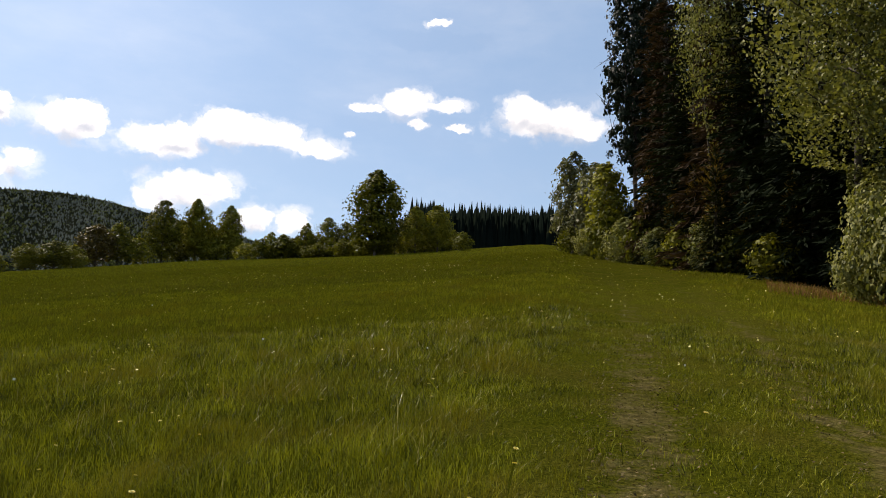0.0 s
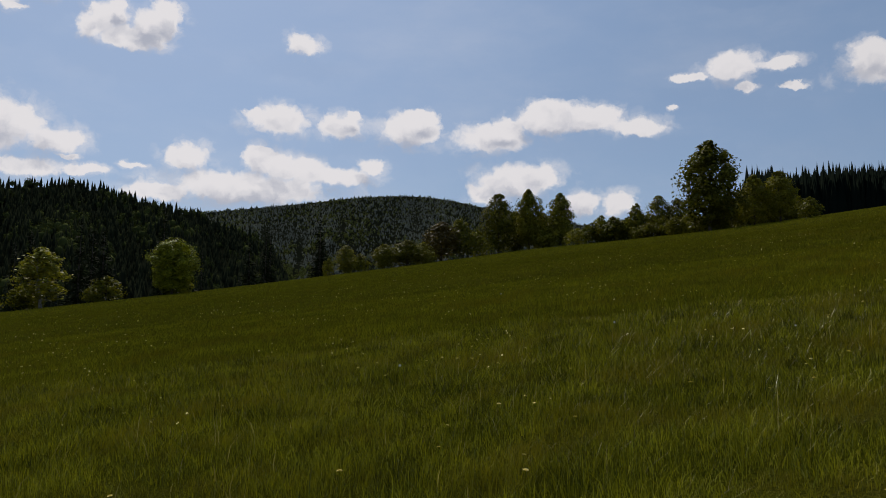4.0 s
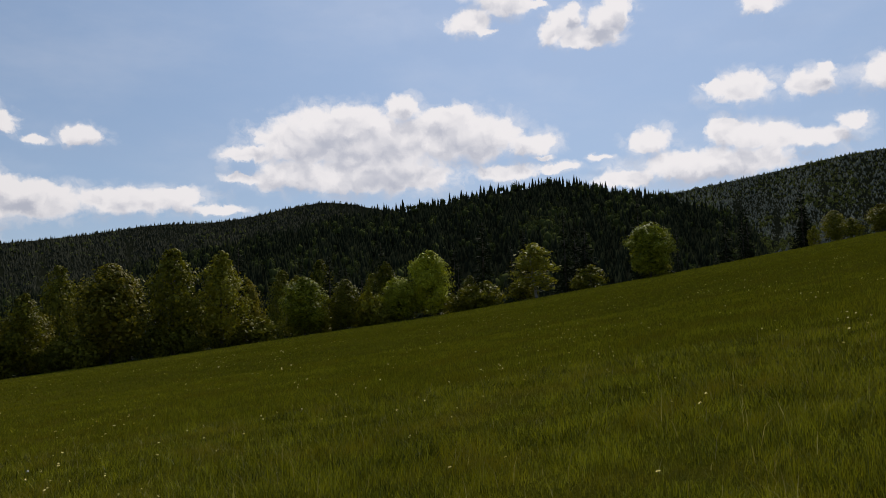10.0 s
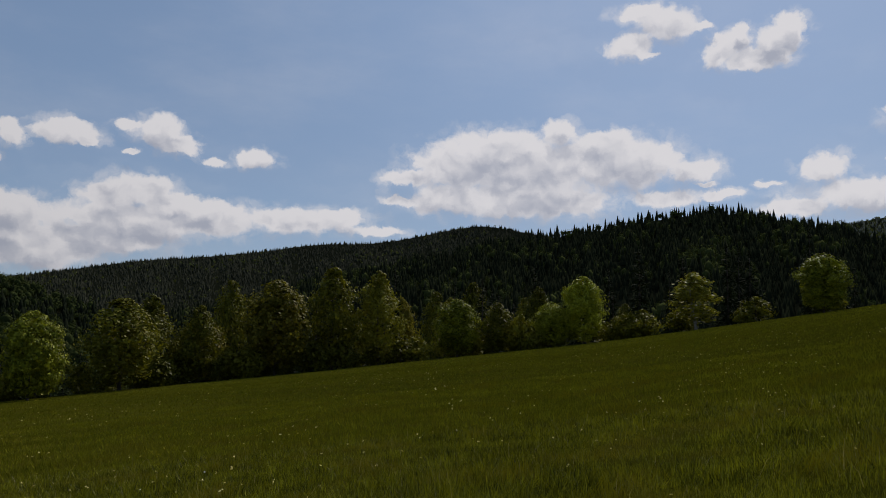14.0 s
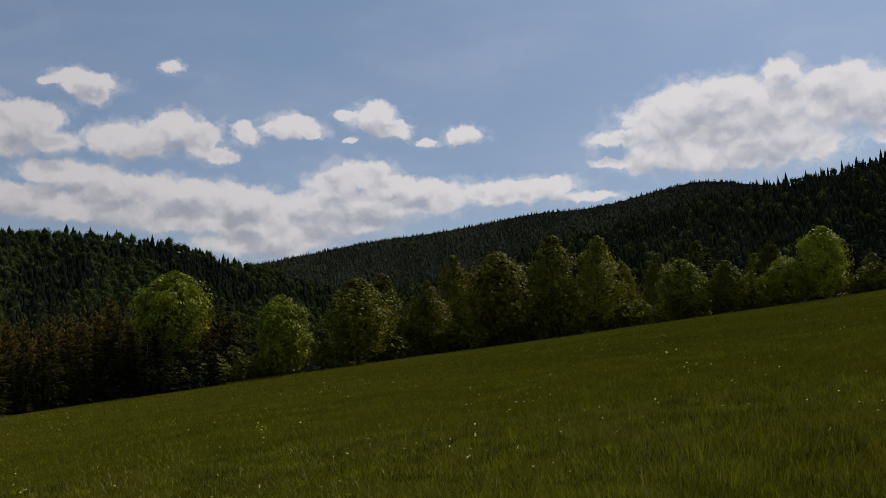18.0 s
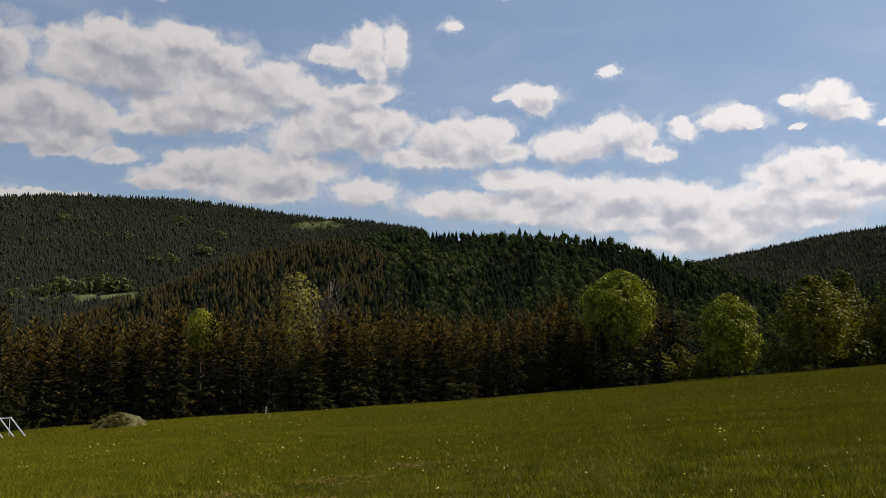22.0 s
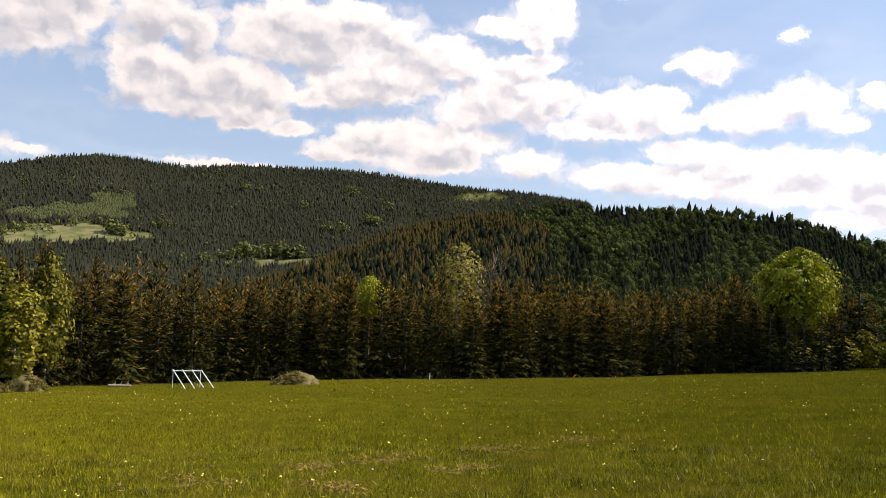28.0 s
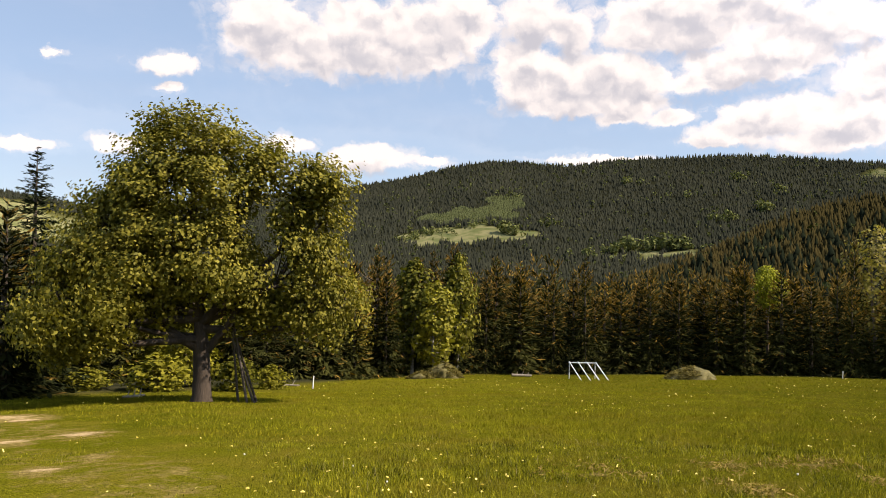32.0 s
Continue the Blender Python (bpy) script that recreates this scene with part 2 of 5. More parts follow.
# ---------------------------------------------------------------- materials
def leafy(name, dark, light, through_light=0.35, rough=0.55, grain=6.0, warm=None, gloss=0.12, vary=0.7, patchy=0.55):
    """Leaves, needles and grass: each blade or leaf has its own tone, and each plant its own."""
    m = bpy.data.materials.new(name)
    m.use_nodes = True
    N = Nodes(m.node_tree)
    geo, info = N.add("ShaderNodeNewGeometry"), N.add("ShaderNodeObjectInfo")
    where = N.add("ShaderNodeTexCoord").outputs["Object"]
    tone = N.math("ADD", N.math("MULTIPLY", geo.outputs["Random Per Island"], vary), N.math("MULTIPLY_ADD", N.noise(where, grain / 10, 3), patchy, (0.7 - vary) * 0.45 - (patchy - 0.55) * 0.5))
    tone = N.math("ADD", tone, N.math("MULTIPLY_ADD", info.outputs["Random"], 0.5, -0.3), clamp=True)
    col = N.mix(N.math("POWER", tone, 1.35), dark, light)
    if warm:
        patch = N.span(N.noise(where, grain / 18, 3), 0.48, 0.68)
        col = N.mix(N.math("MULTIPLY", patch, 0.75), col, warm)
    body = N.add("ShaderNodeBsdfPrincipled")
    N.link(col, body.inputs["Base Color"])
    body.inputs["Roughness"].default_value = rough
    body.inputs["Specular IOR Level"].default_value = gloss
    glow = N.add("ShaderNodeBsdfTranslucent")
    N.link(N.mix(1.0, col, (1.25, 1.3, 0.55), "MULTIPLY"), glow.inputs[0])
    both = N.add("ShaderNodeMixShader")
    both.inputs[0].default_value = through_light
    N.link(body.outputs[0], both.inputs[1])
    N.link(glow.outputs[0], both.inputs[2])
    N.link(both.outputs[0], N.add("ShaderNodeOutputMaterial").inputs[0])
    return m


def solid(name, a, b, scale=4.0, rough=0.8, bump=0.4, stretch=(1, 1, 1), metal=0.0, dist=0.02):
    """Bark, wood, metal, soil: two tones at two scales with fine relief."""
    m = bpy.data.materials.new(name)
    m.use_nodes = True
    N = Nodes(m.node_tree)
    where = N.vec("MULTIPLY", N.add("ShaderNodeTexCoord").outputs["Object"], stretch)
    big, fine = N.noise(where, scale, 4), N.noise(where, scale * 7, 5, 0.65)
    tone = N.span(N.math("ADD", N.math("MULTIPLY", big, 0.6), N.math("MULTIPLY", fine, 0.4)), 0.32, 0.68)
    body = N.add("ShaderNodeBsdfPrincipled")
    N.link(N.mix(tone, a, b), body.inputs["Base Color"])
    N.link(N.math("MULTIPLY_ADD", fine, 0.3, rough - 0.15), body.inputs["Roughness"])
    body.inputs["Metallic"].default_value = metal
    bp = N.add("ShaderNodeBump")
    bp.inputs["Strength"].default_value, bp.inputs["Distance"].default_value = bump, dist
    N.link(fine, bp.inputs["Height"])
    N.link(bp.outputs[0], body.inputs["Normal"])
    N.link(body.outputs[0], N.add("ShaderNodeOutputMaterial").inputs[0])
    return m


def ground_material():
    m = bpy.data.materials.new("meadow_ground")
    m.use_nodes = True
    N = Nodes(m.node_tree)
    where = N.add("ShaderNodeNewGeometry").outputs["Position"]
    wears, woods, pastures = (N.add("ShaderNodeAttribute") for _ in range(3))
    wears.attribute_name, woods.attribute_name, pastures.attribute_name = "wear", "wood", "pasture"
    wear, wood = wears.outputs["Fac"], woods.outputs["Fac"]
    wide, mid, fine = N.noise(where, 0.06, 5), N.noise(where, 0.9, 5, 0.6), N.noise(where, 14, 5, 0.7)
    grass = N.mix(N.span(wide, 0.3, 0.7), (0.074, 0.078, 0.005), (0.142, 0.136, 0.009))
    grass = N.mix(N.span(mid, 0.35, 0.7), grass, (0.130, 0.112, 0.013))
    grass = N.mix(N.math("MULTIPLY", N.span(N.noise(where, 38, 4, 0.7), 0.42, 0.62), 0.7), grass, (0.020, 0.026, 0.002))
    soil = N.mix(N.span(fine, 0.35, 0.7), (0.096, 0.075, 0.021), (0.240, 0.184, 0.060))
    sand = N.mix(N.span(fine, 0.35, 0.7), (0.27, 0.20, 0.10), (0.44, 0.34, 0.19))
    soil = N.mix(N.span(N.math("ADD", wear, N.math("MULTIPLY", N.math("SUBTRACT", N.noise(where, 1.7, 5, 0.65), 0.5), 0.8)), 0.76, 0.92), soil, sand)
    bare = N.span(N.math("ADD", wear, N.math("MULTIPLY", N.math("SUBTRACT", N.noise(where, 2.6, 6, 0.7), 0.5), 1.3)), 0.45, 0.8)
    col = N.mix(bare, grass, soil)
    # hillside pastures: green paled and greyed, distance haze put into the colour
    field = N.mix(N.span(N.noise(where, 0.03, 5), 0.35, 0.65), (0.105, 0.120, 0.045), (0.200, 0.190, 0.090))
    col = N.mix(pastures.outputs["Fac"], col, field)
    # needle litter, its colour also darkened to carry the shade under the trees
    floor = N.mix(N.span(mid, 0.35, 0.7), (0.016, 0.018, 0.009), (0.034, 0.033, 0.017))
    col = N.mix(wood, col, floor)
    body = N.add("ShaderNodeBsdfPrincipled")
    N.link(col, body.inputs["Base Color"])
    body.inputs["Roughness"].default_value = 0.95
    body.inputs["Diffuse Roughness"].default_value = 1.0
    body.inputs["Specular IOR Level"].default_value = 0.0
    bp = N.add("ShaderNodeBump")
    bp.inputs["Strength"].default_value, bp.inputs["Distance"].default_value = 0.8, 0.08
    N.link(N.math("ADD", fine, N.math("MULTIPLY", mid, 2.0)), bp.inputs["Height"])
    N.link(bp.outputs[0], body.inputs["Normal"])
    N.link(body.outputs[0], N.add("ShaderNodeOutputMaterial").inputs[0])
    return m


M_GROUND = ground_material()
M_BLADE = leafy("grass_blade", (0.036, 0.044, 0.003), (0.268, 0.252, 0.017), 0.07, 0.5, 8.0, warm=(0.158, 0.128, 0.010), gloss=0.0, vary=0.5, patchy=1.2)
M_NEAR_BLADE = leafy("near_grass_blade", (0.013, 0.020, 0.002), (0.375, 0.356, 0.022), 0.12, 0.4, 16.0, warm=(0.205, 0.168, 0.014), gloss=0.06, vary=0.75, patchy=1.2)
M_SHINY = leafy("shiny_leaf", (0.060, 0.074, 0.007), (0.330, 0.320, 0.036), 0.14, 0.3, 3.0, gloss=0.22)
M_LITTER = leafy("leaf_litter", (0.03, 0.022, 0.008), (0.26, 0.19, 0.08), 0.05, 0.7, 3.0, gloss=0.03)
M_STRAW = leafy("dry_grass", (0.24, 0.20, 0.09), (0.38, 0.33, 0.17), 0.3, 0.7)
M_OAK = leafy("fresh_leaf", (0.032, 0.038, 0.004), (0.225, 0.208, 0.023), 0.22, gloss=0.04, vary=0.6)
M_MAPLE = leafy("maple_leaf", (0.030, 0.046, 0.005), (0.400, 0.410, 0.032), 0.16, gloss=0.06, vary=0.6)
M_YELLOW = leafy("yellow_green_leaf", (0.070, 0.068, 0.010), (0.275, 0.225, 0.028), 0.26, gloss=0.03)
M_PALE = leafy("pale_leaf", (0.17, 0.15, 0.04), (0.32, 0.27, 0.08), 0.4)
M_BROWN = leafy("reddish_leaf", (0.055, 0.042, 0.012), (0.135, 0.098, 0.024), 0.3)
M_BIRCH = leafy("birch_leaf", (0.044, 0.052, 0.014), (0.290, 0.275, 0.088), 0.24, gloss=0.06)
M_YOUNG_BIRCH = leafy("young_birch_leaf", (0.040, 0.048, 0.009), (0.270, 0.250, 0.036), 0.26, gloss=0.05)
M_CHERRY = leafy("cherry_leaf", (0.034, 0.042, 0.007), (0.250, 0.222, 0.035), 0.22, grain=14, gloss=0.08, vary=0.65, patchy=0.9)
M_GREY_LEAF = leafy("grey_green_leaf", (0.060, 0.062, 0.030), (0.215, 0.205, 0.110), 0.25)
M_SHOOT = leafy("brownish_spruce_shoot", (0.082, 0.053, 0.013), (0.275, 0.170, 0.036), 0.14, 0.8, gloss=0.03)
M_DRY_FERN = leafy("dry_fern", (0.115, 0.060, 0.020), (0.34, 0.195, 0.080), 0.15, 0.8, gloss=0.0)
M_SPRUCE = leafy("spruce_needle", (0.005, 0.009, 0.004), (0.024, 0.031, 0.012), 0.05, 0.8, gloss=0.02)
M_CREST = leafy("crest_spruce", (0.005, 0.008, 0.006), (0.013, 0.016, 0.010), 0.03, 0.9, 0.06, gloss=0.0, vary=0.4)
M_RUSTY = leafy("rusty_spruce_needle", (0.020, 0.013, 0.008), (0.080, 0.050, 0.026), 0.06, 0.8, gloss=0.03)
M_YOUNG = leafy("young_spruce_needle", (0.006, 0.009, 0.003), (0.056, 0.058, 0.014), 0.05, 0.8, 8.0, gloss=0.03)
M_PINE = leafy("pine_needle", (0.010, 0.016, 0.010), (0.036, 0.048, 0.026), 0.06, gloss=0.05)
M_DARK_BARK = solid("dark_bark", (0.017, 0.012, 0.007), (0.062, 0.044, 0.028), 4.0, 0.9, 1.0, (1, 1, 0.25))
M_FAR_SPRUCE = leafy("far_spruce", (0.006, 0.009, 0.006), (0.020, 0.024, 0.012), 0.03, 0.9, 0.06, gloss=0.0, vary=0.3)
# far ridge spruces: paler and greyer, distance haze put into the colour
M_HAZED_SPRUCE = leafy("hazed_spruce", (0.018, 0.021, 0.015), (0.043, 0.045, 0.030), 0.04, 0.9, 0.05, gloss=0.0, vary=0.3, patchy=0.9)
# the far right hill is paler still, its thicker haze also in the colour
M_HAZED_MIXED = leafy("hazed_mixed_wood", (0.055, 0.066, 0.057), (0.118, 0.127, 0.098), 0.05, 0.9, 0.05, gloss=0.0, vary=0.35, patchy=0.9)
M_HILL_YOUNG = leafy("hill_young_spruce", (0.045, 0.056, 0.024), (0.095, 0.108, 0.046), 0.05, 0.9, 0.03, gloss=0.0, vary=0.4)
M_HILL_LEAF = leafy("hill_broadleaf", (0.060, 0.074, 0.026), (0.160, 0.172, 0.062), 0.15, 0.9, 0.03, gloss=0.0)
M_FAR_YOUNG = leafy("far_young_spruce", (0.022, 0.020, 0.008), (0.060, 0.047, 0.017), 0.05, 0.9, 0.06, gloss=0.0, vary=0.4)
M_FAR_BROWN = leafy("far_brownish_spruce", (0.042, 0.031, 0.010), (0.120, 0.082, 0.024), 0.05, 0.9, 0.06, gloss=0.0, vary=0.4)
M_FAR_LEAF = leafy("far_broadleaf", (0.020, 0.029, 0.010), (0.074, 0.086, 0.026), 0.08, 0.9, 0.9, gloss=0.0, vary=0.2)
M_BARK = solid("bark", (0.030, 0.023, 0.016), (0.095, 0.074, 0.052), 3.0, 0.9, 0.8, (1, 1, 0.25))
M_BIRCH_BARK = solid("birch_bark", (0.06, 0.05, 0.04), (0.34, 0.32, 0.28), 2.0, 0.8, 0.4, (1, 1, 3))
M_GREY_WOOD = solid("weathered_wood", (0.06, 0.047, 0.032), (0.20, 0.165, 0.12), 6.0, 0.85, 0.5, (1, 1, 0.2))
M_METAL = solid("painted_tube", (0.50, 0.51, 0.52), (0.72, 0.73, 0.74), 5.0, 0.45, 0.1)
M_HAY = solid("old_hay", (0.060, 0.055, 0.014), (0.155, 0.132, 0.040), 3.0, 0.9, 1.0)
M_OLD_STRAW = leafy("old_straw", (0.080, 0.072, 0.018), (0.215, 0.175, 0.056), 0.05, 0.8, gloss=0.0)
M_PALE_LOG = solid("pale_dead_wood", (0.12, 0.10, 0.07), (0.34, 0.30, 0.23), 6.0, 0.85, 0.5, (0.2, 1, 1))
M_DEAD_GRASS = leafy("dead_grass", (0.15, 0.108, 0.030), (0.34, 0.25, 0.085), 0.15, 0.8, gloss=0.0)
M_WHITE = solid("white_paint", (0.62, 0.62, 0.60), (0.80, 0.80, 0.78), 8.0, 0.6, 0.1)
M_PETAL = solid("dandelion_petal", (0.80, 0.62, 0.08), (0.90, 0.80, 0.30), 60.0, 0.7, 0.3)
M_CLOCK = solid("seed_head", (0.55, 0.55, 0.50), (0.75, 0.74, 0.70), 60.0, 0.9, 0.3)


# ---------------------------------------------------------------- mesh helpers
def mesh_of(name, verts, faces, mats, face_mat=None, smooth=False):
    """A mesh from an array of places and one of faces, all with the same number of corners."""
    verts, faces = np.asarray(verts, np.float32), np.asarray(faces, np.int32)
    me = bpy.data.meshes.new(name)
    me.vertices.add(len(verts))
    me.vertices.foreach_set("co", verts.ravel())
    k = faces.shape[1]
    me.loops.add(faces.size)
    me.loops.foreach_set("vertex_index", faces.ravel())
    me.polygons.add(len(faces))
    me.polygons.foreach_set("loop_start", np.arange(0, faces.size, k, dtype=np.int32))
    for m in mats if isinstance(mats, (list, tuple)) else [mats]:
        me.materials.append(m)
    if face_mat is not None:
        me.polygons.foreach_set("material_index", np.asarray(face_mat, np.int32))
    if smooth:
        me.polygons.foreach_set("use_smooth", np.ones(len(faces), bool))
    me.update()
    return me


def part(name, data, material, parent, label=""):
    """Links a bmesh or a mesh as one mesh object under a thing or a part."""
    if isinstance(data, bmesh.types.BMesh):
        me = bpy.data.meshes.new(name)
        data.to_mesh(me)
        data.free()
        me.materials.append(material)
        data = me
    ob = new(name, data)
    ob.parent = parent
    return tagged(ob, label)


def tube(path, radii, sides=7):
    """A tapered tube of quads along a path; the end is closed to a point by its last radius."""
    path, radii = np.asarray(path, float), np.asarray(radii, float)
    along = np.gradient(path, axis=0)
    along /= np.linalg.norm(along, axis=1)[:, None] + 1e-9
    ref = np.where(np.abs(along[:, 2:3]) > 0.9, np.array([[1.0, 0, 0]]), np.array([[0, 0, 1.0]]))
    u = np.cross(along, ref)
    u /= np.linalg.norm(u, axis=1)[:, None]
    v = np.cross(along, u)
    ang = np.linspace(0, 2 * np.pi, sides, endpoint=False)
    ring = path[:, None] + radii[:, None, None] * (np.cos(ang)[None, :, None] * u[:, None] + np.sin(ang)[None, :, None] * v[:, None])
    i, j = np.meshgrid(np.arange(len(path) - 1), np.arange(sides), indexing="ij")
    a, b = i * sides + j, i * sides + (j + 1) % sides
    return ring.reshape(-1, 3), np.stack([a, b, b + sides, a + sides], -1).reshape(-1, 4)


def merge(pieces):
    vs, fs, n = [], [], 0
    for v, f in pieces:
        vs.append(v)
        fs.append(np.asarray(f) + n)
        n += len(v)
    return np.concatenate(vs), np.concatenate(fs)


def leaves(rng, at, size, up=0.5, long=1.7, out=None, ragged=0.6):
    """One folded rhombus for each leaf or spray of leaves; they tend to face out of the crown."""
    n = len(at)
    nor = rng.normal(size=(n, 3))
    if out is None:
        nor[:, 2] = np.abs(nor[:, 2]) + up
    else:
        nor = nor * ragged + out / (np.linalg.norm(out, axis=1)[:, None] + 1e-6) + np.array([0, 0, 0.25])
    nor /= np.linalg.norm(nor, axis=1)[:, None]
    u = np.cross(nor, rng.normal(size=(n, 3)))
    u /= np.linalg.norm(u, axis=1)[:, None]
    w = np.cross(nor, u)
    s = size * rng.uniform(0.6, 1.3, (n, 1))
    quad = np.stack([at - u * s * long / 2, at + w * s / 2 + nor * s * 0.12, at + u * s * long / 2, at - w * s / 2 + nor * s * 0.12], 1)
    return quad.reshape(-1, 3), np.arange(4 * n).reshape(n, 4)


def heading(az, r):
    return np.array([-np.sin(np.radians(az)) * r, np.cos(np.radians(az)) * r])


# ---------------------------------------------------------------- the lie of the land
# heading and rise of the meadow per metre away from the viewer
RISE = [(-42, 0.10), (-29, 0.133), (-20, 0.157), (-12, 0.160), (-7, 0.166), (5, 0.146), (17, 0.125), (28, 0.098), (40, 0.069), (56, 0.030), (75, -0.0075),
        (88, -0.030), (100, -0.047), (110, -0.0625), (120, -0.071), (140, -0.083), (150, -0.085), (158, -0.089), (166, -0.086), (178, -0.087),
        (200, -0.085), (230, -0.06), (260, 0.0), (290, 0.06), (318, 0.10)]
# heading and distance of the meadow's edge
EDGE = [(-42, 26), (-29, 30), (-23, 36), (-17.7, 44), (-12.5, 62), (-10, 100), (-7, 160), (-2.6, 158), (5, 140), (10, 165), (17, 190), (28, 180), (40, 145), (56, 130), (75, 112),
        (88, 100), (100, 78), (110, 68), (120, 62), (140, 58), (150, 54), (158, 42), (166, 33), (178, 33), (200, 40), (260, 60), (318, 26)]
# crest distance, front width, tree height, then heading and height in degrees of the skyline
RIDGES = {
    "far_right": (3000, 1500, 7, [(4, 6.8), (12, 8.2), (20.5, 9.75), (22.7, 10.25), (25.5, 10.5), (29.3, 10.25), (33, 9.7), (36, 9.3), (39, 8.9), (43, 8.3), (50, 7.0), (62, 4.5)]),
    "dark": (1100, 850, 15, [(30, 5.0), (36, 7.5), (39.2, 8.8), (43.2, 9.7), (45, 10.15), (47, 10.45), (49, 10.45), (52, 10.1), (55, 9.5), (59, 8.95), (61.5, 8.6), (66, 7.8), (70, 6.6), (76, 5.0), (84, 3.0), (92, 0.5)]),
    "far_mid": (2800, 1400, 8, [(48, 6.0), (56, 8.0), (61.5, 9.0), (63.4, 9.35), (65.5, 9.0), (67.3, 8.6), (69, 8.2), (71.2, 7.85), (75.2, 7.7), (79, 7.0), (83, 6.45), (87, 6.0), (91, 5.2), (93.5, 4.7), (96, 4.2), (104, 2.5)]),
    "near_left": (640, 420, 12.5, [(84, 1.5), (88, 3.0), (93.5, 4.65), (96.2, 5.45), (98.2, 6.1), (101.4, 6.9), (105, 7.15), (111, 7.25), (114.5, 7.4), (116.5, 7.25), (118.5, 6.9), (122, 5.9), (130, 3.2), (136, 1.0)]),
    "far_left": (2800, 1500, 6, [(108, 6.2), (114, 7.2), (118, 7.65), (121, 7.7), (123, 8.0), (127, 8.4), (129, 8.6), (133, 8.6), (137, 8.55), (141, 8.05), (144, 8.4), (146.5, 8.5), (150, 7.75), (153, 7.0), (156, 6.5), (160, 5.9), (168, 5.0), (172, 4.3), (178, 5.2), (186, 5.5), (205, 4.0)]),
    "young_cone": (560, 330, 9, [(104, -1.0), (108, 1.2), (112, 3.5), (114.8, 5.4), (118.5, 6.75), (122, 6.35), (125.5, 5.4), (129, 4.1), (133, 2.2), (138, 0.4), (146, -2)]),
}


def table(rows, az):
    """A smooth line through rows of heading and value."""
    a, v = np.array([r[0] for r in rows], float), np.array([r[1] for r in rows], float)
    az = np.asarray(az, float)
    return (np.interp(az - 1.2, a, v) + np.interp(az, a, v) * 2 + np.interp(az + 1.2, a, v)) / 4


def wrap(az):
    return (np.asarray(az, float) + 42) % 360 - 42


def polar(x, y):
    return wrap(np.degrees(np.arctan2(-np.asarray(x, float), np.asarray(y, float)))), np.hypot(x, y)


def ridge_height(key, az, r):
    crest, front, trees, rows = RIDGES[key]
    top = crest * np.tan(np.radians(table(rows, az))) + EYE - trees
    inside = np.clip((az - rows[0][0]) / 5, 0, 1) * np.clip((rows[-1][0] - az) / 5, 0, 1)
    t = np.clip((r - crest + front) / front, 0, 1)
    s = np.where(r < crest, t ** 1.45, np.clip(1 - (r - crest) / (crest * 0.5), 0, 1) ** 1.2)
    spurs = np.sin(az * 0.9 + r * 0.0021) + 0.7 * np.sin(az * 2.3 - r * 0.0033 + 1.0) + 0.4 * np.sin(az * 4.9 + r * 0.005)
    quiet = np.clip((np.abs(az - 143) - 15) / 10, 0, 1)
    relief = spurs * top * 0.035 * np.clip(4 * t * (1 - t), 0, 1) * quiet * (r < crest)
    return (top + 30) * s * inside - 30 + relief * inside


def height(az, r):
    """The ground's height over the place where the viewer stands."""
    az, r = wrap(az), np.asarray(r, float)
    rise, edge = table(RISE, az), table(EDGE, az)
    over = np.maximum(r - edge, 0)
    z = rise * np.minimum(r, edge)
    drop = np.where(az < 12, 0.02, np.where(az < 95, 0.09, 0.05))
    z = z + np.clip(rise, -0.05, 0.03) * np.minimum(over, 60) - drop * np.clip(over - 6, 0, 160)
    z = np.where(az < 5, z + 0.13 * np.minimum(over, 420) * np.clip((5 - az) / 3, 0, 1), z)
    z = np.maximum(z, -26)
    for key in RIDGES:
        z = np.maximum(z, ridge_height(key, az, r))
    return z


def spot(az, r, sink=0.05):
    """A place on the ground."""
    x, y = heading(az, r)
    return Vector((x, y, float(height(az, r)) - sink))


TRACK = [(3.0, -30.0), (4.0, -18.0), (3.2, -9.0), (2.3, -3.0), (1.8, 3.0), (2.4, 7.2), (4.1, 14.0), (6.9, 28.0), (9.6, 45.0), (13.2, 62.0), (17.0, 85.0), (20.0, 120.0)]


def near_track(x, y, line):
    """Distance to a line of the plan, and the side of it."""
    best, side = np.full(np.shape(x), 1e9), np.zeros(np.shape(x))
    for (ax, ay), (bx, by) in zip(line, line[1:]):
        dx, dy = bx - ax, by - ay
        t = np.clip(((x - ax) * dx + (y - ay) * dy) / (dx * dx + dy * dy), 0, 1)
        ex, ey = x - ax - t * dx, y - ay - t * dy
        d = np.hypot(ex, ey)
        s = np.sign(dx * ey - dy * ex)
        side = np.where(d < best, s, side)
        best = np.minimum(d, best)
    return best, side


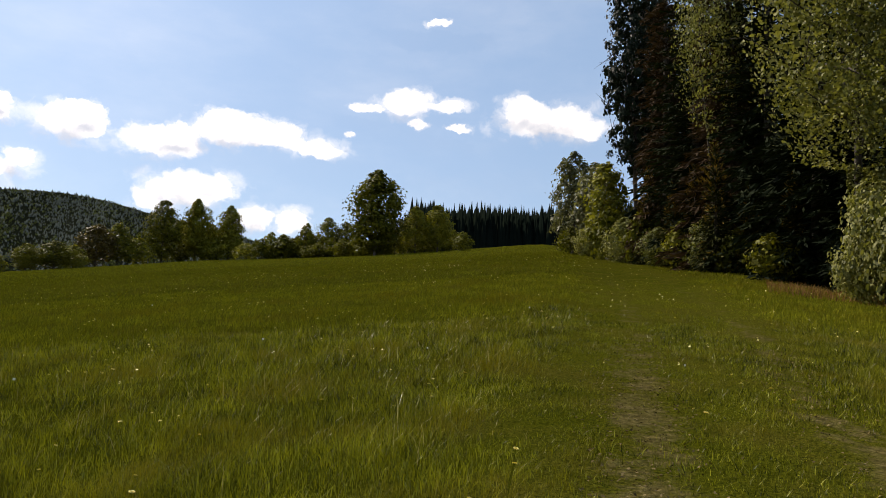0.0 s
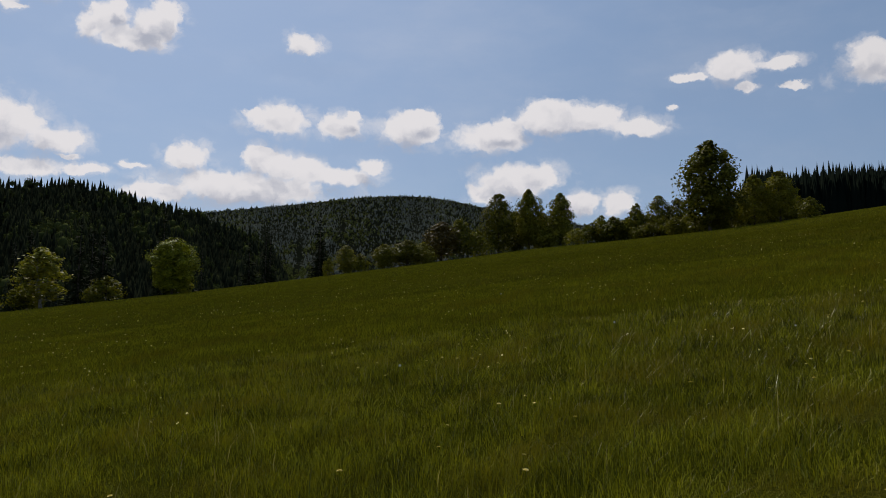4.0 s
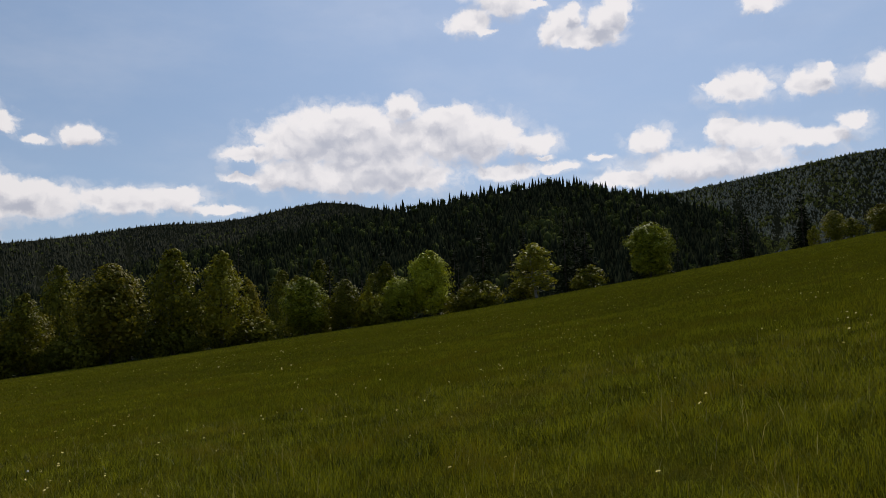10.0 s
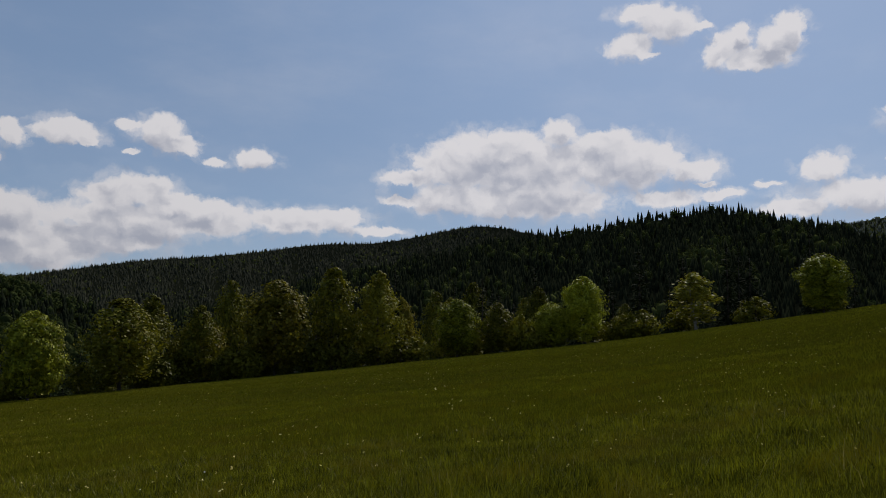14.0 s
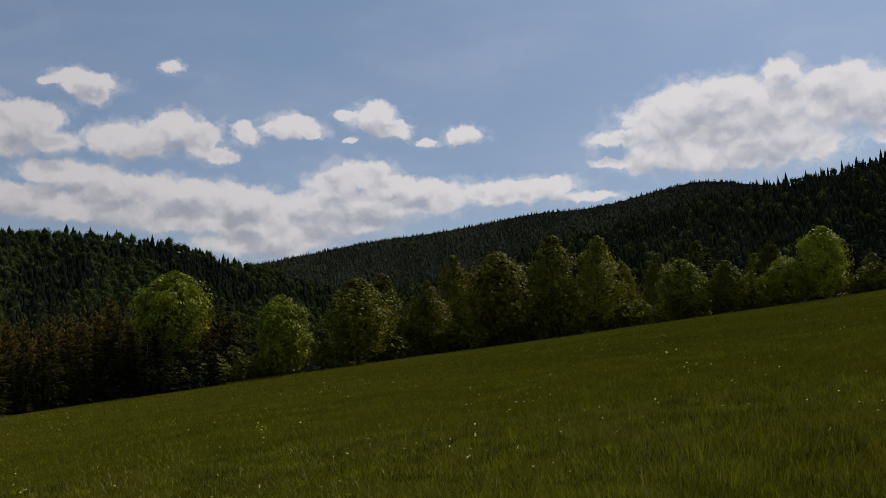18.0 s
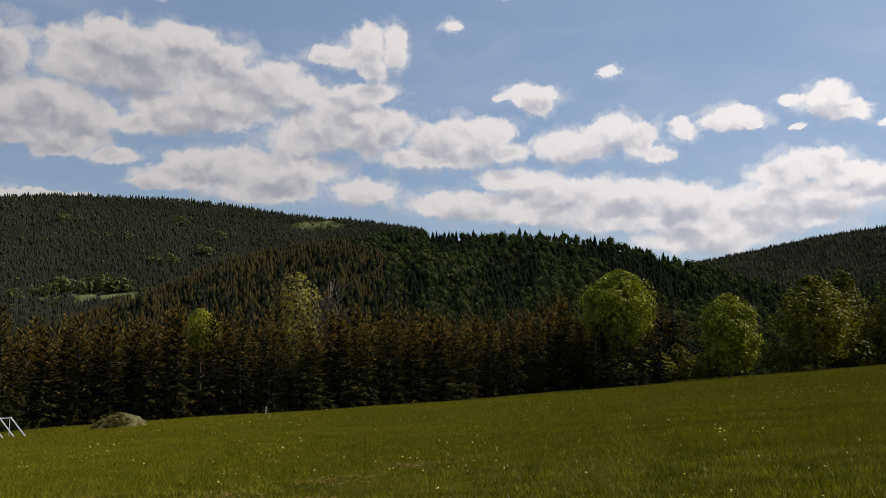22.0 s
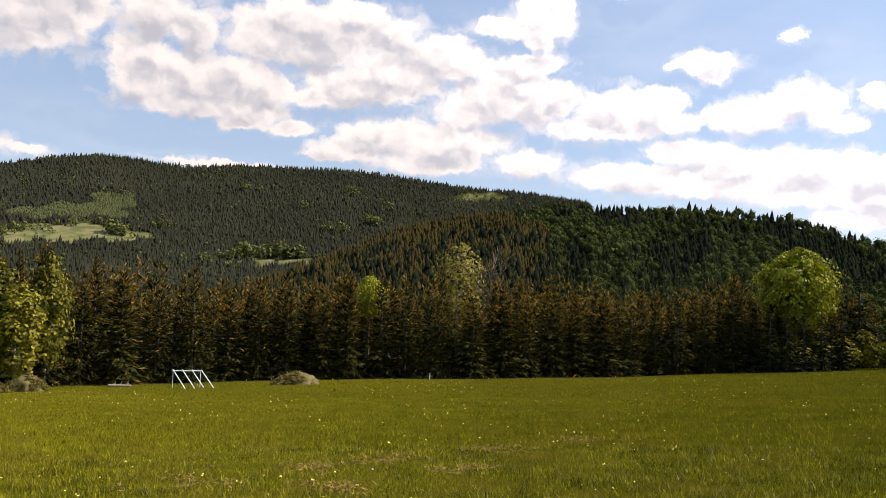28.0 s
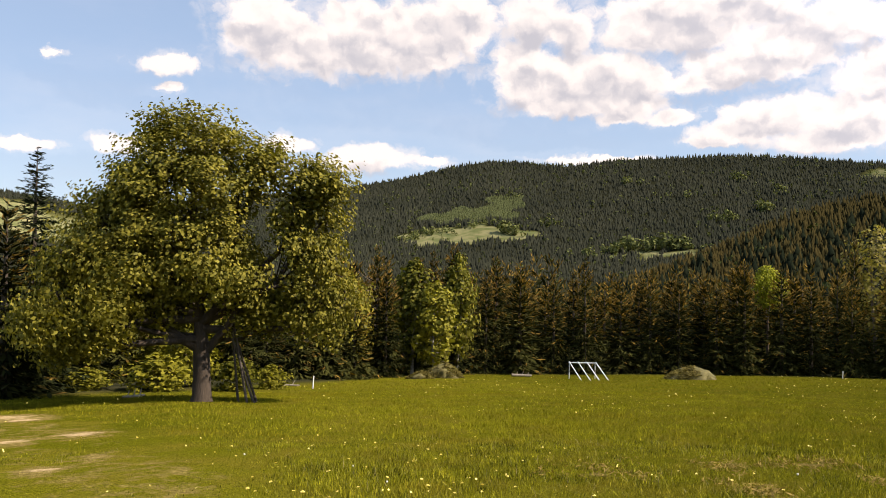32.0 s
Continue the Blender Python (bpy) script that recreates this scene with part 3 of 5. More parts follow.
def wear_at(x, y):
    """How far the grass is worn off: two ruts of the track, and bare patches in the meadow."""
    d, side = near_track(x, y, TRACK)
    az, r = polar(x, y)
    ruts = np.exp(-(np.minimum(near_track(x, y, LEFT_RUT)[0], near_track(x, y, RIGHT_RUT)[0]) / 0.50) ** 2) * np.interp(r, (5, 9, 30), (0.73, 0.60, 0.46)) * (0.88 + 0.2 * np.sin(x * 2.3 + 1.3 * y) * np.sin(y * 0.9 + x)) + np.exp(-(d / 1.9) ** 4) * 0.06
    patch = 0
    for a, q, w in BARE:
        px, py = heading(a, q)
        patch = np.maximum(patch, np.exp(-((x - px) ** 2 + (y - py) ** 2) / (w * 0.62) ** 2) * 0.78)
    lane = near_track(x, y, FAR_TRACK)[0]
    patch = np.maximum(patch, np.exp(-(lane / 1.9) ** 4) * (0.51 + 0.1 * np.sin(x * 0.9 + 1) * np.sin(y * 0.7)))
    for a, q, w in ((177.0, 24.4, 1.2), (175.6, 23.4, 0.9), (176.6, 17.7, 0.75), (172.4, 18.4, 0.7), (174.2, 13.2, 0.5), (179.5, 20.5, 1.2), (171.2, 14.6, 0.4)):
        px, py = heading(a, q)
        patch = np.maximum(patch, np.exp(-((x - px) ** 2 + (y - py) ** 2) / (w * 1.35) ** 2) * 0.96)
    return np.clip(np.maximum(ruts, patch), 0, 1)


LEFT_RUT = [(2.0, -30.0), (3.0, -18.0), (2.2, -9.0), (1.2, -2.0), (1.0, 3.5), (1.25, 5.6), (2.0, 8.7), (3.2, 13.9), (5.9, 28.0), (8.6, 45.0), (12.2, 62.0)]
RIGHT_RUT = [(4.0, -30.0), (5.0, -18.0), (4.2, -9.0), (3.2, -2.0), (2.9, 4.0), (3.2, 6.5), (3.9, 9.6), (5.0, 13.2), (7.9, 28.0), (10.6, 45.0), (14.2, 62.0)]
BARE = [(128.7, 10.8, 0.55), (139, 12, 0.8), (121.8, 12.4, 0.6), (130.4, 13.0, 0.7), (126.1, 13.8, 0.7), (118.7, 15.0, 0.6), (113.3, 17.1, 0.8)]
FAR_TRACK = [tuple(heading(a, r)) for a, r in ((168.2, 8.0), (169.5, 11.4), (172.0, 15.2), (174.8, 19.4), (178.5, 22.5), (186, 26), (198, 30))]


def build_ground():
    az = np.concatenate([np.arange(-34, 186, 0.75), np.arange(186, 326, 4.0)])
    r = [0.0, 0.4]
    while r[-1] < 4700:
        r.append(r[-1] * (1.035 if r[-1] < 300 else 1.05) + 0.04)
    r = r[1:] + [d * k for d in (560, 900, 1100, 2800, 3000) for k in (0.97, 0.99, 1.0, 1.01)] + [1770 + 18 * k for k in range(21)]
    r = np.array(sorted(r))
    A, Q = np.meshgrid(az, r, indexing="ij")
    Z = height(A, Q)
    X, Y = -np.sin(np.radians(A)) * Q, np.cos(np.radians(A)) * Q
    bumps = np.array([noise.noise((x * 0.35, y * 0.35, 0)) for x, y in zip(X[:, :70].ravel(), Y[:, :70].ravel())]).reshape(X[:, :70].shape)
    Z[:, :70] += bumps * 0.05
    n, k = A.shape
    V = np.concatenate([np.stack([X, Y, Z], -1).reshape(-1, 3), [[0, 0, 0]]])
    i, j = np.meshgrid(np.arange(n), np.arange(k - 1), indexing="ij")
    a, b = i * k + j, ((i + 1) % n) * k + j
    F = np.stack([a, a + 1, b + 1, b], -1).reshape(-1, 4)
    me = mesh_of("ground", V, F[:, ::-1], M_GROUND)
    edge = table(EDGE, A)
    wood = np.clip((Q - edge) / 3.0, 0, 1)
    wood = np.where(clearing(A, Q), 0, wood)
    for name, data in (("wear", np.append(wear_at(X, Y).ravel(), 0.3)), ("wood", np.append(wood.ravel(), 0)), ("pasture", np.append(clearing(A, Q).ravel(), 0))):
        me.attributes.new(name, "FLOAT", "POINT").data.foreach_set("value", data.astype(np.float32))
    me.polygons.foreach_set("use_smooth", np.ones(len(me.polygons), bool))
    ob = tagged(new("ground", me), "sloping green spring meadow with worn wheel tracks", "meadow", kind="structure")
    # the few square decimetres under the viewer's feet
    cap = bmesh.new()
    rim = []
    for q in range(0, 360, 15):
        x, y = -math.sin(radians(q)) * 0.42, math.cos(radians(q)) * 0.42
        rim.append(cap.verts.new((x, y, float(height(q, 0.42)) + noise.noise((x * 0.35, y * 0.35, 0)) * 0.05 + 0.004)))
    middle = cap.verts.new((0, 0, 0.01))
    for a, b in zip(rim, rim[1:] + rim[:1]):
        cap.faces.new((middle, a, b))
    part("trodden_grass", cap, M_GROUND, ob)
    return ob


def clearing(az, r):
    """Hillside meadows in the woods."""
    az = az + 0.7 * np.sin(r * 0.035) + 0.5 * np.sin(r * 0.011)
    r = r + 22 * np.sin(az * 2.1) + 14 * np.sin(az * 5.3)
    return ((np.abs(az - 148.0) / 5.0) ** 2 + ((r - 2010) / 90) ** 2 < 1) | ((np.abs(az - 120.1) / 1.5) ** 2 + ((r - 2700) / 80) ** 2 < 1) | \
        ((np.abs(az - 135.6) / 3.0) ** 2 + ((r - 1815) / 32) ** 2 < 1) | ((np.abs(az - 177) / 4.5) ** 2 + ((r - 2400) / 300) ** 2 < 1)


build_ground()

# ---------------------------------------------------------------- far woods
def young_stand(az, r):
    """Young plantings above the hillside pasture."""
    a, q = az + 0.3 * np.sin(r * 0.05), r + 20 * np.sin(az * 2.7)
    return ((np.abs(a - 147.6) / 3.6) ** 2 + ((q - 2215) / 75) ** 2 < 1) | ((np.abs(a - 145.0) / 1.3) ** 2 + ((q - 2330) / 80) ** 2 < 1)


def far_wood(name, label, key, seed, count, spread, tall, tiers, leafy_share, mats, az_range, full=None, beyond=0, young=False, leaf_tall=0.85, uneven=0.22):
    """A wooded hillside: thousands of small trees in one mesh."""
    rng = np.random.default_rng(seed)
    a0, a1 = az_range
    if key:
        crest, front, _, rows = RIDGES[key]
        r0, r1 = crest - front * 0.85, crest + front * 0.005
    else:
        r0, r1 = full
    az = rng.uniform(a0, a1, count)
    r = np.sqrt(rng.uniform(r0 ** 2, r1 ** 2, count))
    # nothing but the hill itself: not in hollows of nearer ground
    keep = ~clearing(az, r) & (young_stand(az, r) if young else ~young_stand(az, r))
    if key:
        keep &= height(az, r) < ridge_height(key, az, r) + 3
    else:
        keep &= r > table(EDGE, az) + beyond
    az, r = az[keep], r[keep]
    patch = np.array([noise.noise((float(a) * 0.22, float(q) * 0.008, seed)) for a, q in zip(az, r)])
    leaf = rng.uniform(size=len(az)) < np.clip(leafy_share + patch * leafy_share * 2.2, 0, 1)
    z = height(az, r)
    x, y = -np.sin(np.radians(az)) * r, np.cos(np.radians(az)) * r
    h = tall * np.clip(rng.normal(0.9, uneven, len(az)), 0.45, 1.45) * (1 + 0.35 * patch) * np.where(leaf, leaf_tall, 1.0)
    V, F, MI, n = [], [], [], 0
    # spruces: stacked ragged cones
    c = ~leaf
    k = 4 if tiers == 1 else 5 if tiers < 3 else 6 if tiers < 5 else 10
    for tier in range(tiers):
        m = int(c.sum())
        lo = tier / tiers * (0.8 if tiers < 5 else 0.92)
        hi = 1.0 if tiers == 1 else min(lo + 0.6, 1.0) if tiers < 5 else min(lo + 0.28, 1.0)
        rad = h[c] * spread * (1 - lo * 0.95) * rng.uniform(0.85, 1.15, m)
        ang = np.linspace(0, 2 * np.pi, k, endpoint=False)[None] + rng.uniform(0, 6.3, (m, 1))
        rr = rad[:, None] * rng.uniform(0.65, 1.25, (m, k))
        if k == 10:
            rr = rr * np.where(np.arange(k) % 2, 0.45, 1.2)[None]
        ring = np.stack([x[c][:, None] + np.cos(ang) * rr, y[c][:, None] + np.sin(ang) * rr, z[c][:, None] + h[c][:, None] * (lo + rng.uniform(-0.04, 0.04, (m, k)))], -1)
        lean = rng.uniform(-0.02, 0.02, (m, 2)) * h[c][:, None]
        tip = np.stack([x[c] + lean[:, 0], y[c] + lean[:, 1], z[c] + h[c] * hi], -1)[:, None]
        vv = np.concatenate([ring, tip], 1).reshape(-1, 3)
        base = np.arange(m)[:, None] * (k + 1) + n
        j = np.arange(k)[None]
        ff = np.stack([base + j, base + (j + 1) % k, np.broadcast_to(base + k, (m, k))], -1).reshape(-1, 3)
        V.append(vv), F.append(ff), MI.append(np.zeros(len(ff)))
        n += len(vv)
    # broadleaved trees: ragged crowns of loose sprays
    m = int(leaf.sum())
    if m:
        q = 9 if tiers < 3 else 105
        d = rng.normal(size=(m, q, 3))
        d /= np.linalg.norm(d, axis=2)[..., None]
        at = d * rng.uniform(0.6 if tiers < 3 else 0.72, 1.0, (m, q, 1)) * (np.array([0.42, 0.42, 0.42]) if tiers < 3 else np.array([0.36, 0.36, 0.46])) + np.array([0, 0, 0.5])
        at = (at * h[leaf][:, None, None] + np.stack([x[leaf], y[leaf], z[leaf]], -1)[:, None]).reshape(-1, 3)
        vv, ff = leaves(rng, at, np.repeat(h[leaf] * (0.36 if tiers < 3 else 0.078), q)[:, None], long=1.2, out=d.reshape(-1, 3), ragged=0.35)
        ff = ff + n
        V.append(vv), F.append(np.concatenate([ff[:, [0, 1, 2]], ff[:, [0, 2, 3]]])), MI.append(np.ones(2 * len(ff)))
        n += len(vv)
        if tiers > 2:
            # the closed, lumpy body of each crown
            ball = bmesh.new()
            bmesh.ops.create_icosphere(ball, subdivisions=1, radius=1)
            unit = np.array([v.co for v in ball.verts])
            tri = np.array([[v.index for v in f.verts] for f in ball.faces])
            ball.free()
            lump = 1 + 0.22 * np.sin(unit @ rng.normal(0, 3.2, (3, m))).T[..., None] + rng.uniform(-0.08, 0.08, (m, len(unit), 1))
            vv = unit[None] * lump * np.array([0.24, 0.24, 0.30]) * rng.uniform(0.8, 1.2, (m, 1, 3)) + np.array([0, 0, 0.52])
            vv = vv * h[leaf][:, None, None] + np.stack([x[leaf], y[leaf], z[leaf]], -1)[:, None]
            ff = (tri[None] + (np.arange(m) * len(unit))[:, None, None] + n).reshape(-1, 3)
            V.append(vv.reshape(-1, 3)), F.append(ff), MI.append(np.ones(len(ff)))
            n += m * len(unit)
    me = mesh_of(name, np.concatenate(V), np.concatenate(F), mats, np.concatenate(MI), smooth=True)
    tagged(new(name, me), label, "forest", kind="stuff")


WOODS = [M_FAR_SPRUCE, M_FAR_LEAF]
HILL_WOODS = [M_HAZED_SPRUCE, M_HILL_LEAF]
far_wood("hillside_forest", "distant hill of spruce in a haze-paled colour with broadleaf patches", "far_right", 11, 24000, 0.40, 9.5, 1, 0.42, [M_HAZED_MIXED, M_HILL_LEAF], (10, 42))
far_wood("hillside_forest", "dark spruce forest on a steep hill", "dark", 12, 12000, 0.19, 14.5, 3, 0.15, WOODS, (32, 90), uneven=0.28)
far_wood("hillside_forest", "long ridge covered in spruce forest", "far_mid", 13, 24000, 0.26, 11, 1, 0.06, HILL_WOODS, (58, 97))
far_wood("hillside_forest", "mixed forest hill of spruces and fresh green broadleaved trees", "near_left", 14, 4600, 0.27, 9.5, 3, 0.55, WOODS, (87, 121), leaf_tall=0.95, uneven=0.15)
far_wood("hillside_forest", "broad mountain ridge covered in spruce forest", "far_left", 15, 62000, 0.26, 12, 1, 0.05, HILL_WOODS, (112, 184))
far_wood("hillside_forest", "rounded hill planted with young brownish spruces", "young_cone", 16, 11000, 0.24, 6.5, 2, 0.01, [M_FAR_YOUNG, M_FAR_LEAF], (106, 140))
far_wood("valley_forest", "young brownish spruce wood behind the plantation", None, 17, 3200, 0.24, 7.5, 4, 0.0, [M_FAR_BROWN], (96, 187), (85, 250), 36)
far_wood("valley_forest", "dark wood in the valley below the hills", None, 18, 4500, 0.3, 10, 3, 0.06, WOODS, (96, 187), (230, 520), 20)
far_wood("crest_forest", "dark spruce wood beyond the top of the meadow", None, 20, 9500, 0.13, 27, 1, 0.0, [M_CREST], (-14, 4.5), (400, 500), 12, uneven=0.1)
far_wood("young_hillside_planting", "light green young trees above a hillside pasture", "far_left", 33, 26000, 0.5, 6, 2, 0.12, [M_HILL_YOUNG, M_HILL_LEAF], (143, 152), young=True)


def hill_trees(name, label, seed, clumps, material):
    """Single broadleaved trees and clumps of them on a far hillside: heading, distance, number, spread, height."""
    rng = np.random.default_rng(seed)
    at, size, facing = [], [], []
    for a, r, count, wide, h in clumps:
        az, q = a + rng.normal(0, 1, count) * np.degrees(wide / r), r + rng.normal(0, wide * 0.5, count)
        x, y = heading(az, q)
        base = np.column_stack([x, y, height(az, q)])
        tall = h * rng.uniform(0.75, 1.5, count)
        d = rng.normal(size=(count, 34, 3))
        d /= np.linalg.norm(d, axis=2)[..., None]
        facing.append(d.reshape(-1, 3))
        d = d * rng.uniform(0.6, 1.0, (count, 34, 1)) * np.array([0.40, 0.40, 0.46]) + np.array([0, 0, 0.5])
        at.append((base[:, None] + d * tall[:, None, None]).reshape(-1, 3))
        size.append(np.repeat(tall * 0.2, 34))
    V, F = leaves(rng, np.concatenate(at), np.concatenate(size)[:, None], long=1.2, out=np.concatenate(facing))
    tagged(new(name, mesh_of(name, V, F, material)), label, "trees", kind="stuff")


hill_trees("hillside_trees", "light green broadleaved trees along a hillside meadow", 34,
           [(139.2, 1790, 6, 18, 16), (138.0, 1810, 5, 14, 22), (136.9, 1835, 8, 14, 30), (135.2, 1850, 8, 14, 28), (134.0, 1850, 7, 10, 30), (133.3, 1860, 6, 8, 26), (132.4, 1850, 4, 14, 18), (145.0, 2010, 8, 12, 26), (144.2, 1990, 5, 10, 22)], M_HILL_LEAF)
hill_trees("hillside_trees", "single pale broadleaved trees and bushes round a hillside pasture", 35,
           [(150.3, 2050, 14, 26, 17), (148.4, 2070, 6, 30, 12), (151.6, 2000, 8, 26, 16), (149.2, 2000, 4, 30, 9), (146.6, 2090, 8, 26, 15), (136.7, 2516, 5, 14, 24), (129.7, 2530, 4, 14, 24), (133.4, 2366, 4, 16, 20), (126.8, 2440, 5, 16, 22),
            (130.9, 2117, 6, 20, 24), (127.9, 2217, 6, 16, 24), (144.2, 2390, 5, 30, 16), (119.6, 2660, 10, 40, 16), (141.8, 2100, 6, 24, 20)], M_HILL_LEAF)
hill_trees("hillside_trees", "fresh green broadleaved trees on a hill of young spruces", 36,
           [(112.8, 530, 7, 6, 11), (113.6, 545, 5, 8, 8), (115.2, 550, 9, 10, 7), (110.8, 500, 5, 8, 9), (130.6, 500, 4, 10, 8)], M_FAR_LEAF)

# ---------------------------------------------------------------- trees
def broadleaf(name, seed, h, rad, mats, bark, base=0.18, sprays=2600, leaf=0.34, top=0.55, limbs=13, droop=0.0, clump=0.15, hollow=0.35, girth=0.014, long=1.3, filling=3.0):
    """A tree with a tapered trunk, limbs and a crown of many small sprays of leaves, with gaps. Stands at the origin."""
    rng = np.random.default_rng(seed)
    thing = new(name)
    zs = np.linspace(0, 0.86 * h, 8)
    bend = np.cumsum(rng.normal(0, 0.012 * h, (8, 2)), 0) * np.linspace(0, 1, 8)[:, None]
    stem = np.column_stack([bend, zs])
    r0 = h * girth
    wood = [tube(stem, r0 * np.linspace(1.25, 0.16, 8), 8)]

    def wide(u):
        u = np.clip((u - base) / (1 - base), 0, 1)
        return np.where(u < top, np.sin(np.pi / 2 * (u / top) ** 0.5), np.cos(np.pi / 2 * (np.maximum(u - top, 0) / (1 - top)) ** 1.4)) * rad

    tips = []
    for i in range(limbs):
        u = base + (0.8 - base) * (i + rng.uniform(0, 0.8)) / limbs
        start = np.array([np.interp(u * h, zs, stem[:, 0]), np.interp(u * h, zs, stem[:, 1]), u * h])
        ang = i * 2.4 + rng.uniform(-0.4, 0.4)
        ue = min(u + rng.uniform(0.10, 0.26), 0.96)
        reach = wide(ue) * rng.uniform(0.75, 1.05)
        end = np.array([np.cos(ang) * reach, np.sin(ang) * reach, ue * h])
        mid = (start + end) / 2 + np.array([0, 0, -0.02 * h]) + rng.normal(0, 0.02 * h, 3)
        pts = np.array([start, (start + mid) / 2, mid, (mid + end) / 2 + rng.normal(0, 0.01 * h, 3), end])
        bough = [tube(pts, r0 * (1 - u * 0.7) * np.array([0.5, 0.38, 0.28, 0.18, 0.07]), 5)]
        tips += [pts[2], pts[3], end, end]
        for _ in range(3):
            w = pts[rng.integers(1, 4)]
            tip = w + np.clip(rng.normal(0, 0.07 * h, 3), -0.1 * h, 0.1 * h) + np.array([0, 0, 0.03 * h])
            tip[2] = min(tip[2], 0.95 * h)
            bough.append(tube(np.array([w, (w + tip) / 2 + rng.normal(0, 0.01 * h, 3), tip]), r0 * np.array([0.18, 0.11, 0.04]), 4))
            tips.append(tip)
        part("limb", mesh_of("limb", *merge(bough), bark), None, thing)
    n_shell = max(len(tips), 26)
    u = base + (1 - base) * rng.uniform(0.02, 0.99, n_shell) ** 0.9
    ang = rng.uniform(0, 2 * np.pi, n_shell)
    rr = wide(u) * rng.uniform(hollow, 0.95, n_shell)
    shell = np.column_stack([np.cos(ang) * rr, np.sin(ang) * rr, u * h])
    centres = np.concatenate([np.array(tips), shell])
    weight = rng.uniform(0.4, 1.6, len(centres))
    pick = rng.choice(len(centres), sprays, p=weight / weight.sum())
    slim = np.clip(wide(centres[:, 2] / h) / rad * 1.3, 0.3, 1.0)
    spread = clump * rad * (rng.uniform(0.6, 1.5, len(centres)) * slim)[pick][:, None]
    at = centres[pick] + np.clip(rng.normal(size=(sprays, 3)), -1.7, 1.7) * spread * np.array([1.15, 1.15, 0.85])
    if droop:
        at[:, 2] -= droop * rng.exponential(1.0, sprays)
    # keep within a lumpy outline
    at[:, 2] = np.where(at[:, 2] > 0.99 * h, 2 * 0.97 * h - at[:, 2], at[:, 2])
    out, turn = np.hypot(at[:, 0], at[:, 1]), np.arctan2(at[:, 1], at[:, 0])
    limit = wide(at[:, 2] / h) * (0.98 + 0.17 * np.sin(turn * 3 + at[:, 2] * 9 / h + seed) + 0.13 * np.sin(turn * 5 - at[:, 2] * 17 / h) + 0.08 * np.sin(turn * 9 + at[:, 2] * 31 / h)) + 0.02 * h
    shrink = np.where(out > limit, limit * rng.uniform(0.8, 1.02, sprays) / np.maximum(out, 1e-6), 1.0)
    at[:, :2] *= shrink[:, None]
    at[:, 2] = np.maximum(at[:, 2], 0.12)
    part("trunk", mesh_of("trunk", *merge(wood), bark), None, thing)
    middle = np.array([0, 0, (base + 0.42 * (1 - base)) * h])
    facing = (at - middle) / np.array([rad, rad, 0.5 * h]) * 1.1 + np.clip((at - centres[pick]) / (spread + 1e-6), -1.5, 1.5) * 0.45
    crown = leaves(rng, at, leaf, long=long, out=facing, ragged=0.38)
    inner = max(60, sprays // 14)
    u = base + (1 - base) * rng.uniform(0.12, 0.86, inner)
    ang, rr = rng.uniform(0, 2 * np.pi, inner), wide(u) * np.sqrt(rng.uniform(0, 0.55, inner))
    deep = np.column_stack([np.cos(ang) * rr, np.sin(ang) * rr, u * h])
    crown = merge([crown, leaves(rng, deep, max(leaf * 2.2, 0.055 * rad * filling), long=1.2)])
    part("crown", mesh_of("crown", *crown, mats), None, thing)
    return thing


